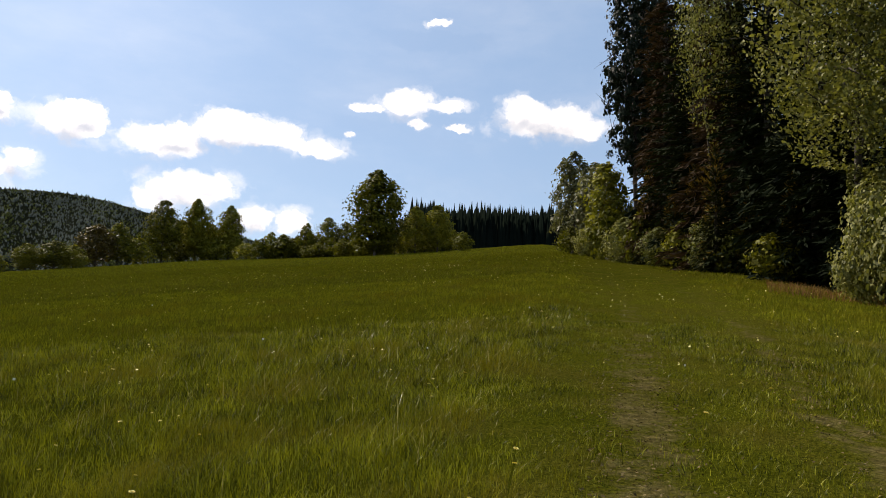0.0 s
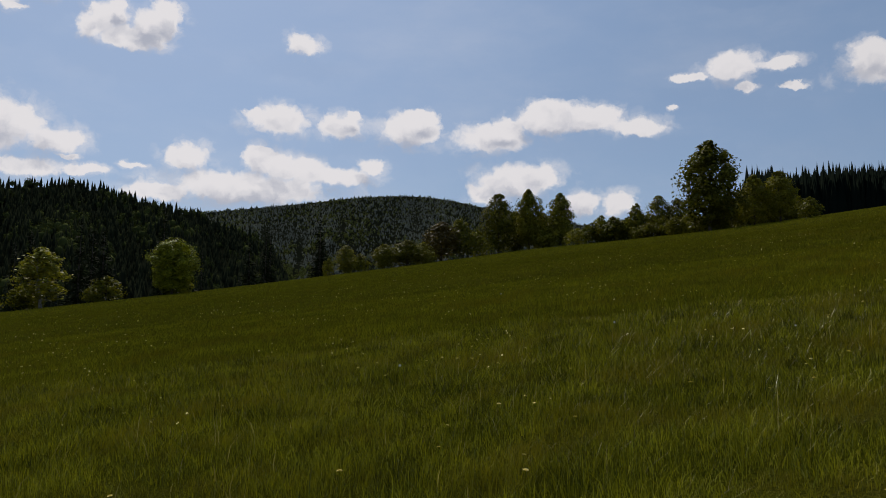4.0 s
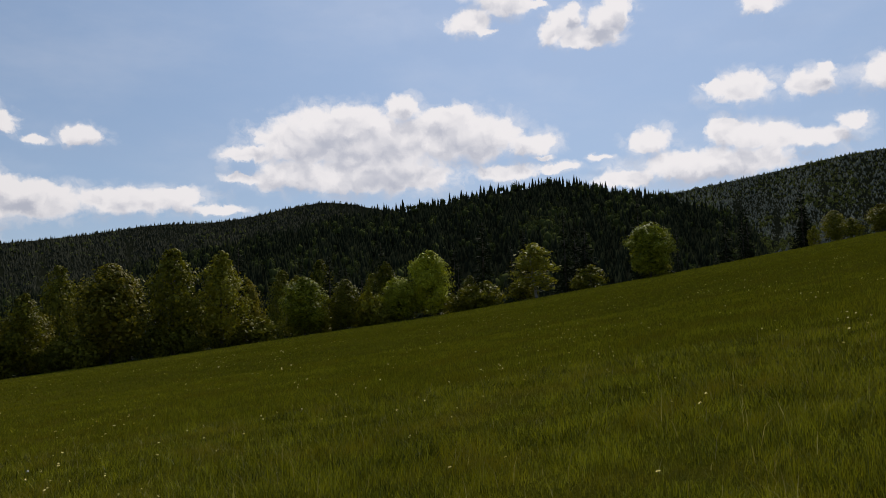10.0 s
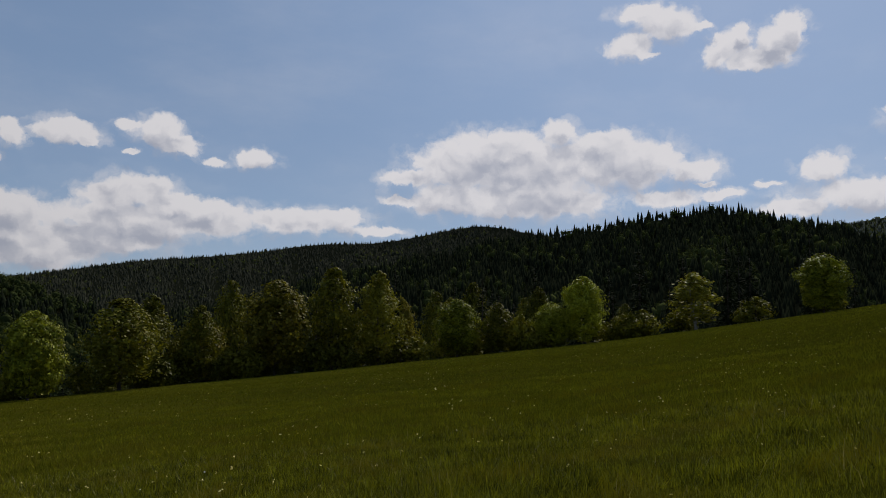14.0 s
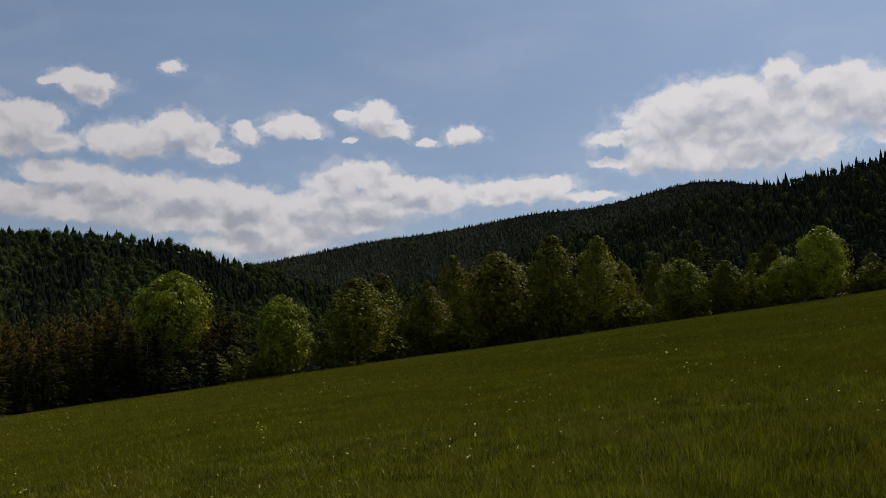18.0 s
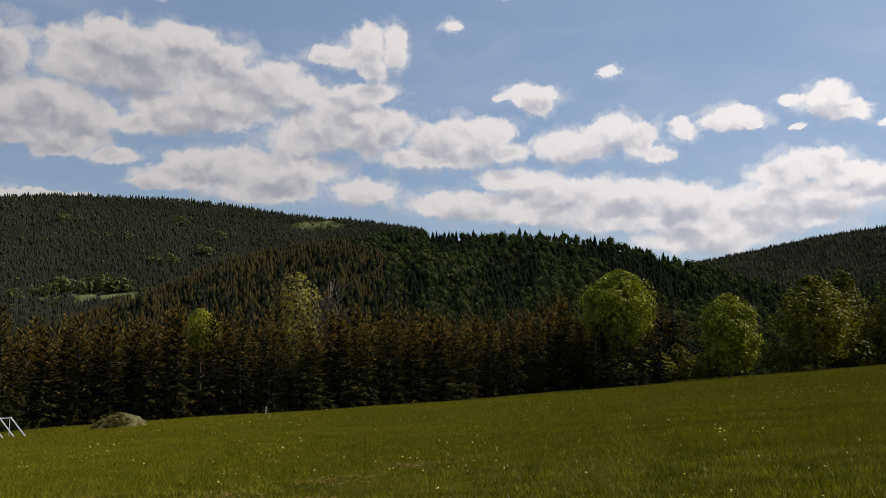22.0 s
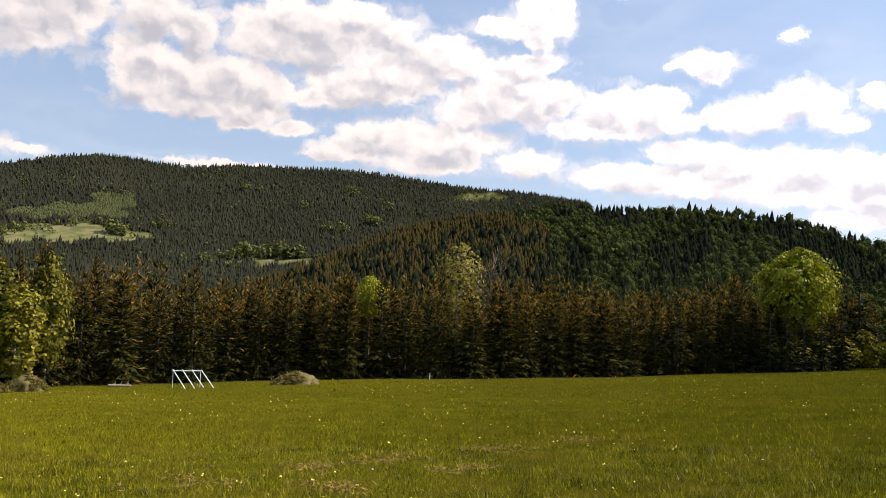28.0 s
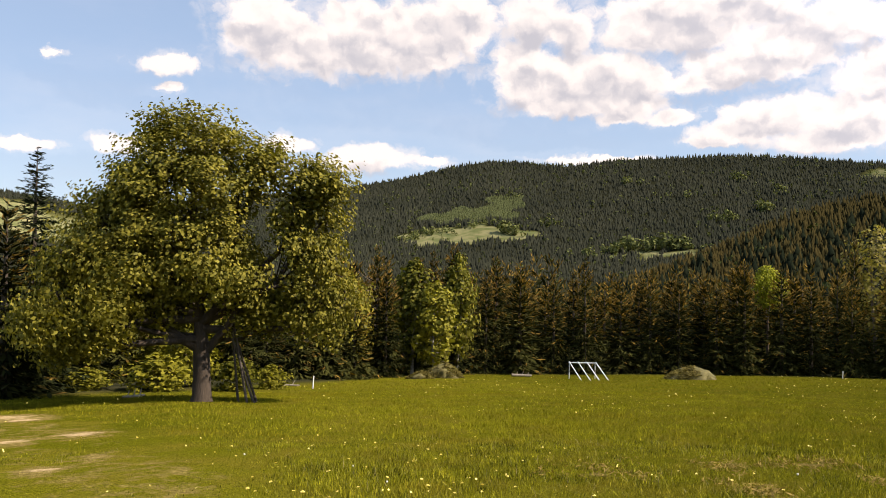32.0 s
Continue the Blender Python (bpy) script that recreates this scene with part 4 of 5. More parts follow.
def conifer(name, seed, h, rad, mats, bark, whorls=24, per=9, low=0.02, droop=0.25, twigs=8, power=0.9, gap=0.0, spray=1.0, shoots=None, rise=0.8):
    """A spruce: whorls of drooping branches, each a thin spine with hanging twigs. Stands at the origin."""
    rng = np.random.default_rng(seed)
    thing = new(name)
    zs = np.linspace(0, h, 6)
    part("trunk", mesh_of("trunk", *tube(np.column_stack([zs * 0, zs * 0, zs]), h * 0.015 * np.linspace(1.2, 0.05, 6), 7), bark), None, thing)
    at, axis, size, fresh = [], [], [], []
    for i in range(whorls):
        u = low + (1 - low) * (i / whorls) ** 0.95
        n = max(4, int(per * (1 - u * 0.45)))
        for k in range(n):
            if rng.uniform() < gap:
                continue
            ang = 2 * np.pi * (k + rng.uniform(-0.35, 0.35)) / n + i * 1.7
            reach = rad * (1 - u) ** power * rng.uniform(0.6, 1.12) * (1 + 0.14 * math.sin(ang * 2 + u * 9 + seed)) + 0.06
            out = np.array([np.cos(ang), np.sin(ang), 0])
            side = np.array([-np.sin(ang), np.cos(ang), 0])
            z0 = u * h + rng.uniform(-1.1, 1.1) * h / whorls
            dz = reach * (-droop + max(u - 0.3, 0) * rise) * rng.uniform(0.7, 1.3)
            m = max(2, int(twigs * (0.35 + 0.75 * reach / rad)))
            f = 1 - 0.85 * rng.uniform(0, 1, m) ** 1.3
            lat = rng.uniform(-1, 1, m) * 0.34 * reach * (1.15 - f)
            p = out * (reach * f)[:, None] + side * lat[:, None]
            p[:, 2] = z0 + dz * f - np.abs(lat) * 0.35 + rng.normal(0, 0.02 * reach + 0.02, m)
            at.append(p)
            axis.append(out * rng.uniform(0.3, 1.0, (m, 1)) + side * (np.sign(lat) * rng.uniform(0, 0.8, m))[:, None] + np.array([0, 0, 1.0]) * (rng.uniform(-0.9, 0.1, (m, 1)) + max(u - 0.25, 0) * rise))
            size.append((0.10 + 0.17 * reach / rad) * spray * np.where(f < 0.5, 1.5, 0.95))
            fresh.append((f > 0.55) & (rng.uniform(size=m) < np.clip(0.06 + (u - 0.35) * 1.7, 0.06, 0.85)))
    at, axis, size = np.concatenate(at), np.concatenate(axis), np.concatenate(size)[:, None] * rng.uniform(0.7, 1.3, (sum(len(q) for q in size), 1))
    axis /= np.linalg.norm(axis, axis=1)[:, None]
    across = np.cross(axis, rng.normal(size=axis.shape) + np.array([0, 0, 1.2]))
    across /= np.linalg.norm(across, axis=1)[:, None]
    quad = np.stack([at - axis * size, at + across * size * 0.24, at + axis * size * 1.3, at - across * size * 0.24], 1).reshape(-1, 3)
    part("crown", mesh_of("crown", quad, np.arange(len(quad)).reshape(-1, 4), [mats, shoots or mats], np.concatenate(fresh)), None, thing)
    return thing


def bare_tree(name, seed, h, rad):
    """A tree not yet in leaf: trunk and fine upright twigs."""
    rng = np.random.default_rng(seed)
    thing = new(name)
    zs = np.linspace(0, 0.9 * h, 6)
    stem = np.column_stack([np.cumsum(rng.normal(0, 0.02, (6, 2)), 0) * h * 0.3, zs])
    part("trunk", mesh_of("trunk", *tube(stem, h * 0.013 * np.linspace(1.2, 0.15, 6), 6), M_GREY_WOOD), None, thing)
    fine = []
    for i in range(34):
        u = rng.uniform(0.25, 0.9)
        s = np.array([np.interp(u * 0.9 * h, zs, stem[:, 0]), np.interp(u * 0.9 * h, zs, stem[:, 1]), u * 0.9 * h])
        ang = rng.uniform(0, 6.28)
        e = s + np.array([np.cos(ang) * rad * rng.uniform(0.4, 1), np.sin(ang) * rad * rng.uniform(0.4, 1), h * rng.uniform(0.08, 0.22)])
        fine.append(tube(np.array([s, (s + e) / 2 - (0, 0, 0.03 * h), e]), h * np.array([0.004, 0.003, 0.001]), 4))
        for _ in range(3):
            q = s + (e - s) * rng.uniform(0.3, 0.95)
            t = q + rng.normal(0, 0.3 * rad, 3) + np.array([0, 0, 0.06 * h])
            fine.append(tube(np.array([q, t]), h * np.array([0.002, 0.001]), 3))
    part("branchwork", mesh_of("branchwork", *merge(fine), M_GREY_WOOD), None, thing)
    return thing


# one pattern of each kind, sized 10 m high, from which the copies are scaled
PATTERN = {}


def plant(kind, az, r, h, rad, label, category, group, turn):
    """A copy of a pattern at a place of the plan, h metres high and rad metres in half width."""
    ob, ph, pr = PATTERN[kind]
    got = copy_thing(ob, Matrix.Translation(spot(az, r, 0.12)) @ pose(0, 0, 0, 0, 0, turn))
    got.matrix_basis = got.matrix_basis @ Matrix.Diagonal((rad / pr, rad / pr, h / ph, 1))
    return tagged(got, label, category, group, "thing")


PATTERN["oval"] = (broadleaf("broadleaf_tree", 1, 10, 3.2, M_OAK, M_BARK, base=0.05, top=0.45, sprays=5600, leaf=0.22), 10, 3.2)
PATTERN["oval_b"] = (broadleaf("broadleaf_tree", 2, 10, 3.0, M_OAK, M_BARK, base=0.03, top=0.38, limbs=11, sprays=5200, leaf=0.22), 10, 3.0)
PATTERN["pyramid"] = (broadleaf("broadleaf_tree", 12, 10, 3.4, M_OAK, M_BARK, base=0.08, top=0.36, sprays=7500, leaf=0.23, hollow=0.15), 10, 3.4)
PATTERN["maple"] = (broadleaf("maple_tree", 3, 10, 4.2, M_MAPLE, M_BARK, base=0.06, top=0.52, sprays=13000, leaf=0.21, clump=0.10, hollow=0.55, long=1.2), 10, 4.2)
PATTERN["high_maple"] = (broadleaf("maple_tree", 13, 10, 4.0, M_MAPLE, M_BARK, base=0.34, top=0.5, sprays=13000, leaf=0.19, clump=0.10, hollow=0.5, long=1.2), 10, 4.0)
PATTERN["top_maple"] = (broadleaf("maple_tree", 14, 10, 2.0, M_MAPLE, M_BARK, base=0.58, top=0.5, sprays=3600, leaf=0.15, clump=0.14, hollow=0.4, long=1.2), 10, 2.0)
PATTERN["maple_b"] = (broadleaf("maple_tree", 4, 10, 4.0, M_MAPLE, M_BARK, base=0.05, top=0.46, sprays=9000, leaf=0.24, clump=0.12, hollow=0.6), 10, 4.0)
PATTERN["yellow"] = (broadleaf("broadleaf_tree", 5, 10, 4.0, M_YELLOW, M_BARK, base=0.08, top=0.45, sprays=7000, leaf=0.24), 10, 4.0)
PATTERN["pale"] = (broadleaf("broadleaf_tree", 6, 10, 2.2, M_PALE, M_GREY_WOOD, base=0.2, top=0.7, sprays=1500, leaf=0.2), 10, 2.2)
PATTERN["brown"] = (broadleaf("broadleaf_tree", 7, 10, 4.2, M_BROWN, M_BARK, base=0.06, top=0.4, sprays=3000), 10, 4.2)
PATTERN["birch"] = (broadleaf("birch_tree", 8, 10, 2.4, M_YOUNG_BIRCH, M_BIRCH_BARK, base=0.12, top=0.4, sprays=2400, leaf=0.26, droop=0.25), 10, 2.4)
PATTERN["bush"] = (broadleaf("bush", 9, 4, 2.4, M_OAK, M_BARK, base=0.0, top=0.35, sprays=1100, leaf=0.26, limbs=9), 4, 2.4)
PATTERN["pale_bush"] = (broadleaf("bush", 10, 4, 2.4, M_YOUNG_BIRCH, M_BARK, base=0.0, top=0.4, sprays=1400, leaf=0.22, limbs=9), 4, 2.4)
PATTERN["spruce"] = (conifer("spruce_tree", 20, 9, 1.55, M_YOUNG, M_BARK, whorls=32, per=11, twigs=16, power=0.62, spray=0.78, rise=2.2, shoots=M_SHOOT), 9, 1.55)
PATTERN["spruce_b"] = (conifer("spruce_tree", 21, 9, 1.7, M_YOUNG, M_BARK, whorls=30, per=11, twigs=16, droop=0.35, power=0.7, spray=0.78, rise=2.0, shoots=M_SHOOT), 9, 1.7)
PATTERN["spruce_c"] = (conifer("spruce_tree", 22, 9, 1.4, M_YOUNG, M_BARK, whorls=32, per=11, twigs=16, power=0.5, spray=0.78, rise=2.4, shoots=M_SHOOT), 9, 1.4)
PATTERN["back_spruce"] = (conifer("spruce_tree", 31, 9, 1.55, M_YOUNG, M_BARK, whorls=20, per=8, twigs=6, power=0.6, spray=1.5, rise=2.2, shoots=M_SHOOT), 9, 1.55)
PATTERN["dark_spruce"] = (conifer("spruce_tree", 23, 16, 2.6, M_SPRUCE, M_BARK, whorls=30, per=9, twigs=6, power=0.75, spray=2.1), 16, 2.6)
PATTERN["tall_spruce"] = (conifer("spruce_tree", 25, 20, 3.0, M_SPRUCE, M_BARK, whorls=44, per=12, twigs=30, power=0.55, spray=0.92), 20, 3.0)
PATTERN["rusty_spruce"] = (conifer("spruce_tree", 26, 20, 2.6, M_RUSTY, M_BARK, whorls=46, per=12, twigs=30, power=0.5, droop=0.5, spray=0.92), 20, 2.6)
PATTERN["pine"] = (broadleaf("pine_tree", 27, 22, 3.4, M_PINE, M_DARK_BARK, base=0.25, top=0.5, sprays=13000, leaf=0.21, clump=0.065, hollow=0.4, girth=0.010, limbs=24, filling=0.9), 22, 3.4)
PATTERN["tall_birch"] = (broadleaf("birch_tree", 28, 17, 3.6, M_BIRCH, M_DARK_BARK, base=0.26, top=0.5, sprays=19000, leaf=0.105, droop=0.7, clump=0.075, limbs=26, girth=0.008, hollow=0.5, filling=0.9), 17, 3.6)
PATTERN["grey"] = (broadleaf("broadleaf_tree", 32, 10, 2.8, M_GREY_LEAF, M_BARK, base=0.05, top=0.5, sprays=4500, leaf=0.22, clump=0.12, hollow=0.4), 10, 2.8)
PATTERN["high_birch"] = (broadleaf("birch_tree", 30, 22, 3.0, M_BIRCH, M_DARK_BARK, base=0.36, top=0.5, sprays=8000, leaf=0.125, droop=0.9, clump=0.12, limbs=18, girth=0.0035, filling=0.9), 22, 3.0)
PATTERN["lit_bush"] = (broadleaf("bush", 29, 4, 2.0, M_BIRCH, M_BARK, base=0.0, top=0.4, sprays=3800, leaf=0.13, limbs=11), 4, 2.0)
PATTERN["bare"] = (bare_tree("bare_tree", 24, 10, 2.0), 10, 2.0)

ROUND = "round fresh green maple at the meadow's edge"
LEAFY = "leafy green broadleaf tree at the meadow's edge"
BIRCHY = "slender birch with light green leaves at the meadow's edge"
SHRUB = "low green bush at the meadow's edge"
EDGE_TREES = [
    ("pyramid", 4.8, 140, 15.3, 5.6), ("oval_b", 2.0, 143, 8.6, 3.0), ("oval", 0.4, 143, 8.6, 3.0), ("bush", -1.4, 136, 3.4, 2.1),
    ("oval", 19.1, 190, 14.5, 4.6), ("pyramid", 17.0, 192, 14.8, 4.0), ("pyramid", 14.8, 190, 13.6, 3.8), ("brown", 23.1, 186, 9.4, 4.9),
    ("oval", 27.1, 176, 5.5, 3.0), ("oval_b", 25.5, 178, 5.9, 4.3), ("birch", 21.8, 188, 9.9, 3.3), ("bush", 9.6, 162, 7.0, 2.5),
    ("oval", 8.1, 160, 8.5, 2.8), ("oval_b", 6.9, 158, 7.9, 3.0), ("bush", 11.1, 165, 5.0, 3.4), ("bush", 12.6, 168, 4.3, 2.9),
    ("maple", 41.3, 140, 9.6, 4.4), ("birch", 49.1, 137, 9.6, 4.0)]
EDGE_TREES += [
    ("bush", 31.0, 165, 3.7, 1.4), ("maple_b", 56.5, 130, 10.8, 3.9), ("maple", 58.7, 129, 7.3, 3.1), ("bush", 60.8, 127, 5.7, 2.4),
    ("oval", 62.4, 127, 7.9, 2.8), ("maple_b", 65.2, 125, 9.0, 3.8), ("bush", 69.1, 121, 3.6, 2.9), ("oval_b", 70.7, 120, 13.9, 3.9),
    ("oval", 73.8, 119, 14.9, 4.2), ("yellow", 77.6, 112, 12.9, 5.4), ("oval", 80.7, 130, 16.7, 3.4), ("oval_b", 82.6, 110, 10.0, 3.0),
    ("oval", 87.4, 100, 10.6, 4.4), ("oval_b", 92.2, 94, 8.6, 3.0)]
EDGE_TREES += [
    ("high_maple", 99.6, 80, 11.2, 3.5), ("maple_b", 92.6, 86, 8.5, 3.1), ("top_maple", 127.9, 65, 8.1, 1.3), ("pale", 121.7, 72, 11.8, 2.2),
    ("bare", 119.6, 73, 12.1, 2.2), ("birch", 148.4, 55, 8.4, 1.5), ("birch", 151.5, 53, 7.8, 1.9), ("birch", 149.9, 51.5, 6.2, 1.7), ("bare", 154.1, 58, 8.2, 1.3),
    ("oval", 64.1, 190, 22.0, 4.6), ("oval_b", 70.0, 200, 24.4, 5.5), ("oval", 66.7, 190, 20.9, 3.9), ("oval_b", 60.5, 180, 15.3, 3.7)]
EDGE_TREES += [("bush", -0.6 + 0.9 * k, 152 + k * 1.1, 4.2 + k % 3 * 0.7, 2.6) for k in range(15)]
EDGE_TREES += [("bush", 8.7, 156, 3.0, 2.4), ("bush", 9.3, 158, 2.6, 2.2), ("bush", 4.9, 142.5, 3.4, 2.6), ("bush", 4.2, 144, 3.2, 2.4), ("bush", 5.5, 145, 3.0, 2.4), ("bush", 7.0, 150, 3.4, 2.4), ("bush", 3.4, 146, 5.0, 2.6), ("bush", 6.0, 150, 4.6, 2.4), ("bush", 1.0, 148, 4.4, 2.6), ("bush", 7.6, 155, 4.2, 2.5), ("bush", 10.3, 165, 4.4, 3.0), ("pale_bush", 13.6, 172, 3.6, 3.0), ("pale_bush", 11.8, 168, 3.4, 2.6),
               ("oval_b", 16.0, 196, 10.0, 3.6), ("oval", 18.0, 198, 11.0, 4.0), ("bush", 15.8, 186, 5.0, 3.4), ("bush", 20.6, 186, 6.0, 3.6), ("bush", 24.4, 182, 5.0, 3.4), ("pale_bush", 24.0, 178, 3.0, 2.2), ("bush", 28.8, 174, 4.0, 2.4), ("oval", 29.8, 178, 6.5, 2.6)]
NAMES = {"pyramid": "tall leafy tree with a pointed crown at the meadow's edge", "pale_bush": "low pale green bush at the meadow's edge", "oval": LEAFY, "oval_b": LEAFY, "maple": ROUND, "top_maple": "small round maple crown rising out of young spruces", "high_maple": "large round maple with a bright fresh crown above young spruces", "maple_b": ROUND, "yellow": "wide yellowish green tree at the meadow's edge", "pale": "tall pale yellow flowering tree among young spruces",
         "brown": "broad tree with reddish brown young leaves", "birch": BIRCHY, "bush": SHRUB, "bare": "bare grey tree not yet in leaf"}
for n, (kind, a, r, h, w) in enumerate(EDGE_TREES):
    plant(kind, a, r, h, w, NAMES[kind], "bush" if "bush" in kind else "tree", "trees along the meadow's edge", n * 67)

# the young spruce plantation below the meadow
wood_rng = random.Random(3)
inside = []
for row in range(7):
    a = 97.6 - row * 0.4
    while a < 156:
        edge = float(table(EDGE, a))
        r = edge + 2.0 + row * 4.4 + wood_rng.uniform(-0.8, 0.8)
        h = wood_rng.gauss(7.1, 0.85) + row * 0.28
        wide, turn = wood_rng.uniform(1.3, 2.0), wood_rng.uniform(0, 360)
        if row < 3:
            kind = wood_rng.choice(["spruce", "spruce_b", "spruce_c"]) if row < 2 else "back_spruce"
            plant(kind, a, r, h, wide, "dense young spruce with brownish tips in a plantation", "spruce", "young spruce plantation", turn)
        else:
            inside.append((a, r, h, wide, turn))
        a += math.degrees(wood_rng.uniform(1.6, 2.6) / r)



def joined_spruces(places):
    """The rows inside the plantation, too close to tell apart, in one mesh."""
    ob, ph, pr = PATTERN["back_spruce"]
    me = next(c for c in ob.children if c.name.startswith("crown")).data
    co, fm = np.zeros(len(me.vertices) * 3), np.zeros(len(me.polygons), np.int32)
    me.vertices.foreach_get("co", co)
    me.polygons.foreach_get("material_index", fm)
    co, V = co.reshape(-1, 3), []
    for a, r, h, w, turn in places:
        m = np.array((Matrix.Translation(spot(a, r, 0.12)) @ pose(0, 0, 0, 0, 0, turn) @ Matrix.Diagonal((w / pr, w / pr, h / ph, 1))))
        V.append(co @ m[:3, :3].T + m[:3, 3])
    V = np.concatenate(V)
    tagged(new("plantation_interior", mesh_of("plantation_interior", V, np.arange(len(V)).reshape(-1, 4), [M_YOUNG, M_SHOOT], np.tile(fm, len(places)))),
           "inner rows of a dense young spruce plantation", "forest", kind="stuff")


joined_spruces(inside)

# undergrowth that closes the foot of the wood
for n in range(60):
    a = wood_rng.uniform(40, 101)
    r = float(table(EDGE, a)) + wood_rng.uniform(1.5, 7)
    h = wood_rng.uniform(1.8, 5.0)
    plant("bush", a, r, h, h * wood_rng.uniform(0.5, 0.8), "dark green undergrowth bush at the foot of the wood", "bush", "undergrowth along the wood", wood_rng.uniform(0, 360))
for n in range(10):
    a = wood_rng.uniform(52, 100)
    r = float(table(EDGE, a)) + wood_rng.uniform(8, 40)
    plant(wood_rng.choice(["oval", "oval_b", "yellow"]), a, r, wood_rng.uniform(8, 13), wood_rng.uniform(2.6, 3.8), "leafy tree inside the wood", "tree", "trees along the meadow's edge", wood_rng.uniform(0, 360))
# dark spruces behind the trees of the valley side
for n in range(72):
    a = wood_rng.uniform(30, 99)
    r = float(table(EDGE, a)) + wood_rng.uniform(9, 70)
    low = 1.0 if a < 80 else 0.55
    plant("dark_spruce", a, r, wood_rng.uniform(13, 19) * low, wood_rng.uniform(2.2, 3.2), "tall dark spruce behind the meadow", "spruce", "dark spruces in the valley", wood_rng.uniform(0, 360))

# the tall wood beside the track
WOOD = "tall wood beside the track"
for kind, a, r, h, w, label in [
        ("rusty_spruce", -15.4, 56, 24, 2.9, "tall spruce with rusty brown drooping branches"), ("pine", -13.4, 64, 26, 2.7, "tall dark pine with ragged branches"), ("pine", -14.4, 68, 25, 2.6, "tall dark pine with ragged branches"),
        ("tall_spruce", -17.4, 51, 22, 3.9, "tall dark spruce at the edge of the wood"), ("rusty_spruce", -19.6, 47, 22, 3.6, "tall spruce with rusty brown drooping branches"),
        ("tall_spruce", -22.0, 44, 21, 3.8, "tall dark spruce at the edge of the wood"), ("tall_spruce", -24.8, 40, 20, 3.6, "tall dark spruce at the edge of the wood"),
        ("tall_spruce", -27.8, 38, 19, 3.6, "tall dark spruce at the edge of the wood"), ("tall_spruce", -31.0, 36, 18, 3.4, "tall dark spruce at the edge of the wood"),
        ("high_birch", -18.4, 45.0, 22, 2.1, "tall birch with hanging light green branches"), ("tall_birch", -27.0, 31.5, 18.5, 3.9, "tall birch with hanging light green branches"),
        ("tall_birch", -31.6, 29, 16, 3.4, "tall birch with hanging light green branches"), ("grey", -9.1, 80, 10.4, 2.7, "greyish green leafy tree beside the tall wood"), ("grey", -10.6, 76, 9.0, 2.6, "greyish green leafy tree beside the tall wood"), ("birch", -11.4, 68, 8.5, 2.2, BIRCHY)]:
    plant(kind, a, r, h, w, label, "tree", WOOD, a * 37)
for n in range(11):
    a = -15.2 - n * 0.72
    plant("dark_spruce", a, 64 + n % 3 * 6, 21.5 + n % 4, 3.4, "tall dark spruce inside the wood", "spruce", WOOD, n * 50)
for n in range(16):
    a = wood_rng.uniform(-34, -12.5)
    plant("dark_spruce", a, float(table(EDGE, a)) + wood_rng.uniform(10, 26), wood_rng.uniform(15, 21), wood_rng.uniform(2.4, 3.2), "tall dark spruce inside the wood", "spruce", WOOD, wood_rng.uniform(0, 360))
for a, r, h, w, kind in [(-11.6, 64, 4.2, 2.0, "bush"), (-8.9, 77, 2.6, 1.6, "bush"), (-10.2, 74, 3.0, 1.6, "lit_bush"), (-12.6, 59, 3.4, 1.7, "lit_bush"), (-13.7, 56, 3.8, 1.5, "bush"), (-14.8, 52, 2.6, 1.3, "lit_bush"), (-16.4, 48, 2.9, 1.4, "bush"),
                         (-18.2, 45, 3.2, 1.5, "lit_bush"), (-19.8, 43, 2.4, 1.2, "bush"), (-21.8, 39, 2.2, 1.3, "bush"), (-28.2, 29.5, 4.6, 1.5, "lit_bush"), (-27.0, 30.5, 2.6, 1.0, "lit_bush"), (-30.5, 28, 5.0, 1.8, "lit_bush")]:
    plant(kind, a, r, h, w, "leafy bush at the foot of tall dark trees", "bush", WOOD, a * 51)
for a, r, h in [(-15.8, 50.5, 5.2), (-17.2, 47.5, 6.0), (-18.5, 43.5, 6.6), (-20.6, 42.5, 4.4), (-23.2, 39.5, 5.0), (-14.2, 55.5, 6.5)]:
    plant("spruce", a, r, h, h * 0.2, "young spruce at the foot of taller trees", "spruce", WOOD, a * 29)
# dark spruces added where the maple's lower crown only lies in shade
for a, r, h in [(101.2, 74, 5.4), (100.2, 73.5, 5.0), (99.2, 74.5, 5.2), (98.2, 75.5, 5.0), (97.0, 77.5, 5.4)]:
    plant("dark_spruce", a, r, h, h * 0.27, "small dark spruce added for the shade in a maple's lower crown", "spruce", "young spruce plantation", a * 29)

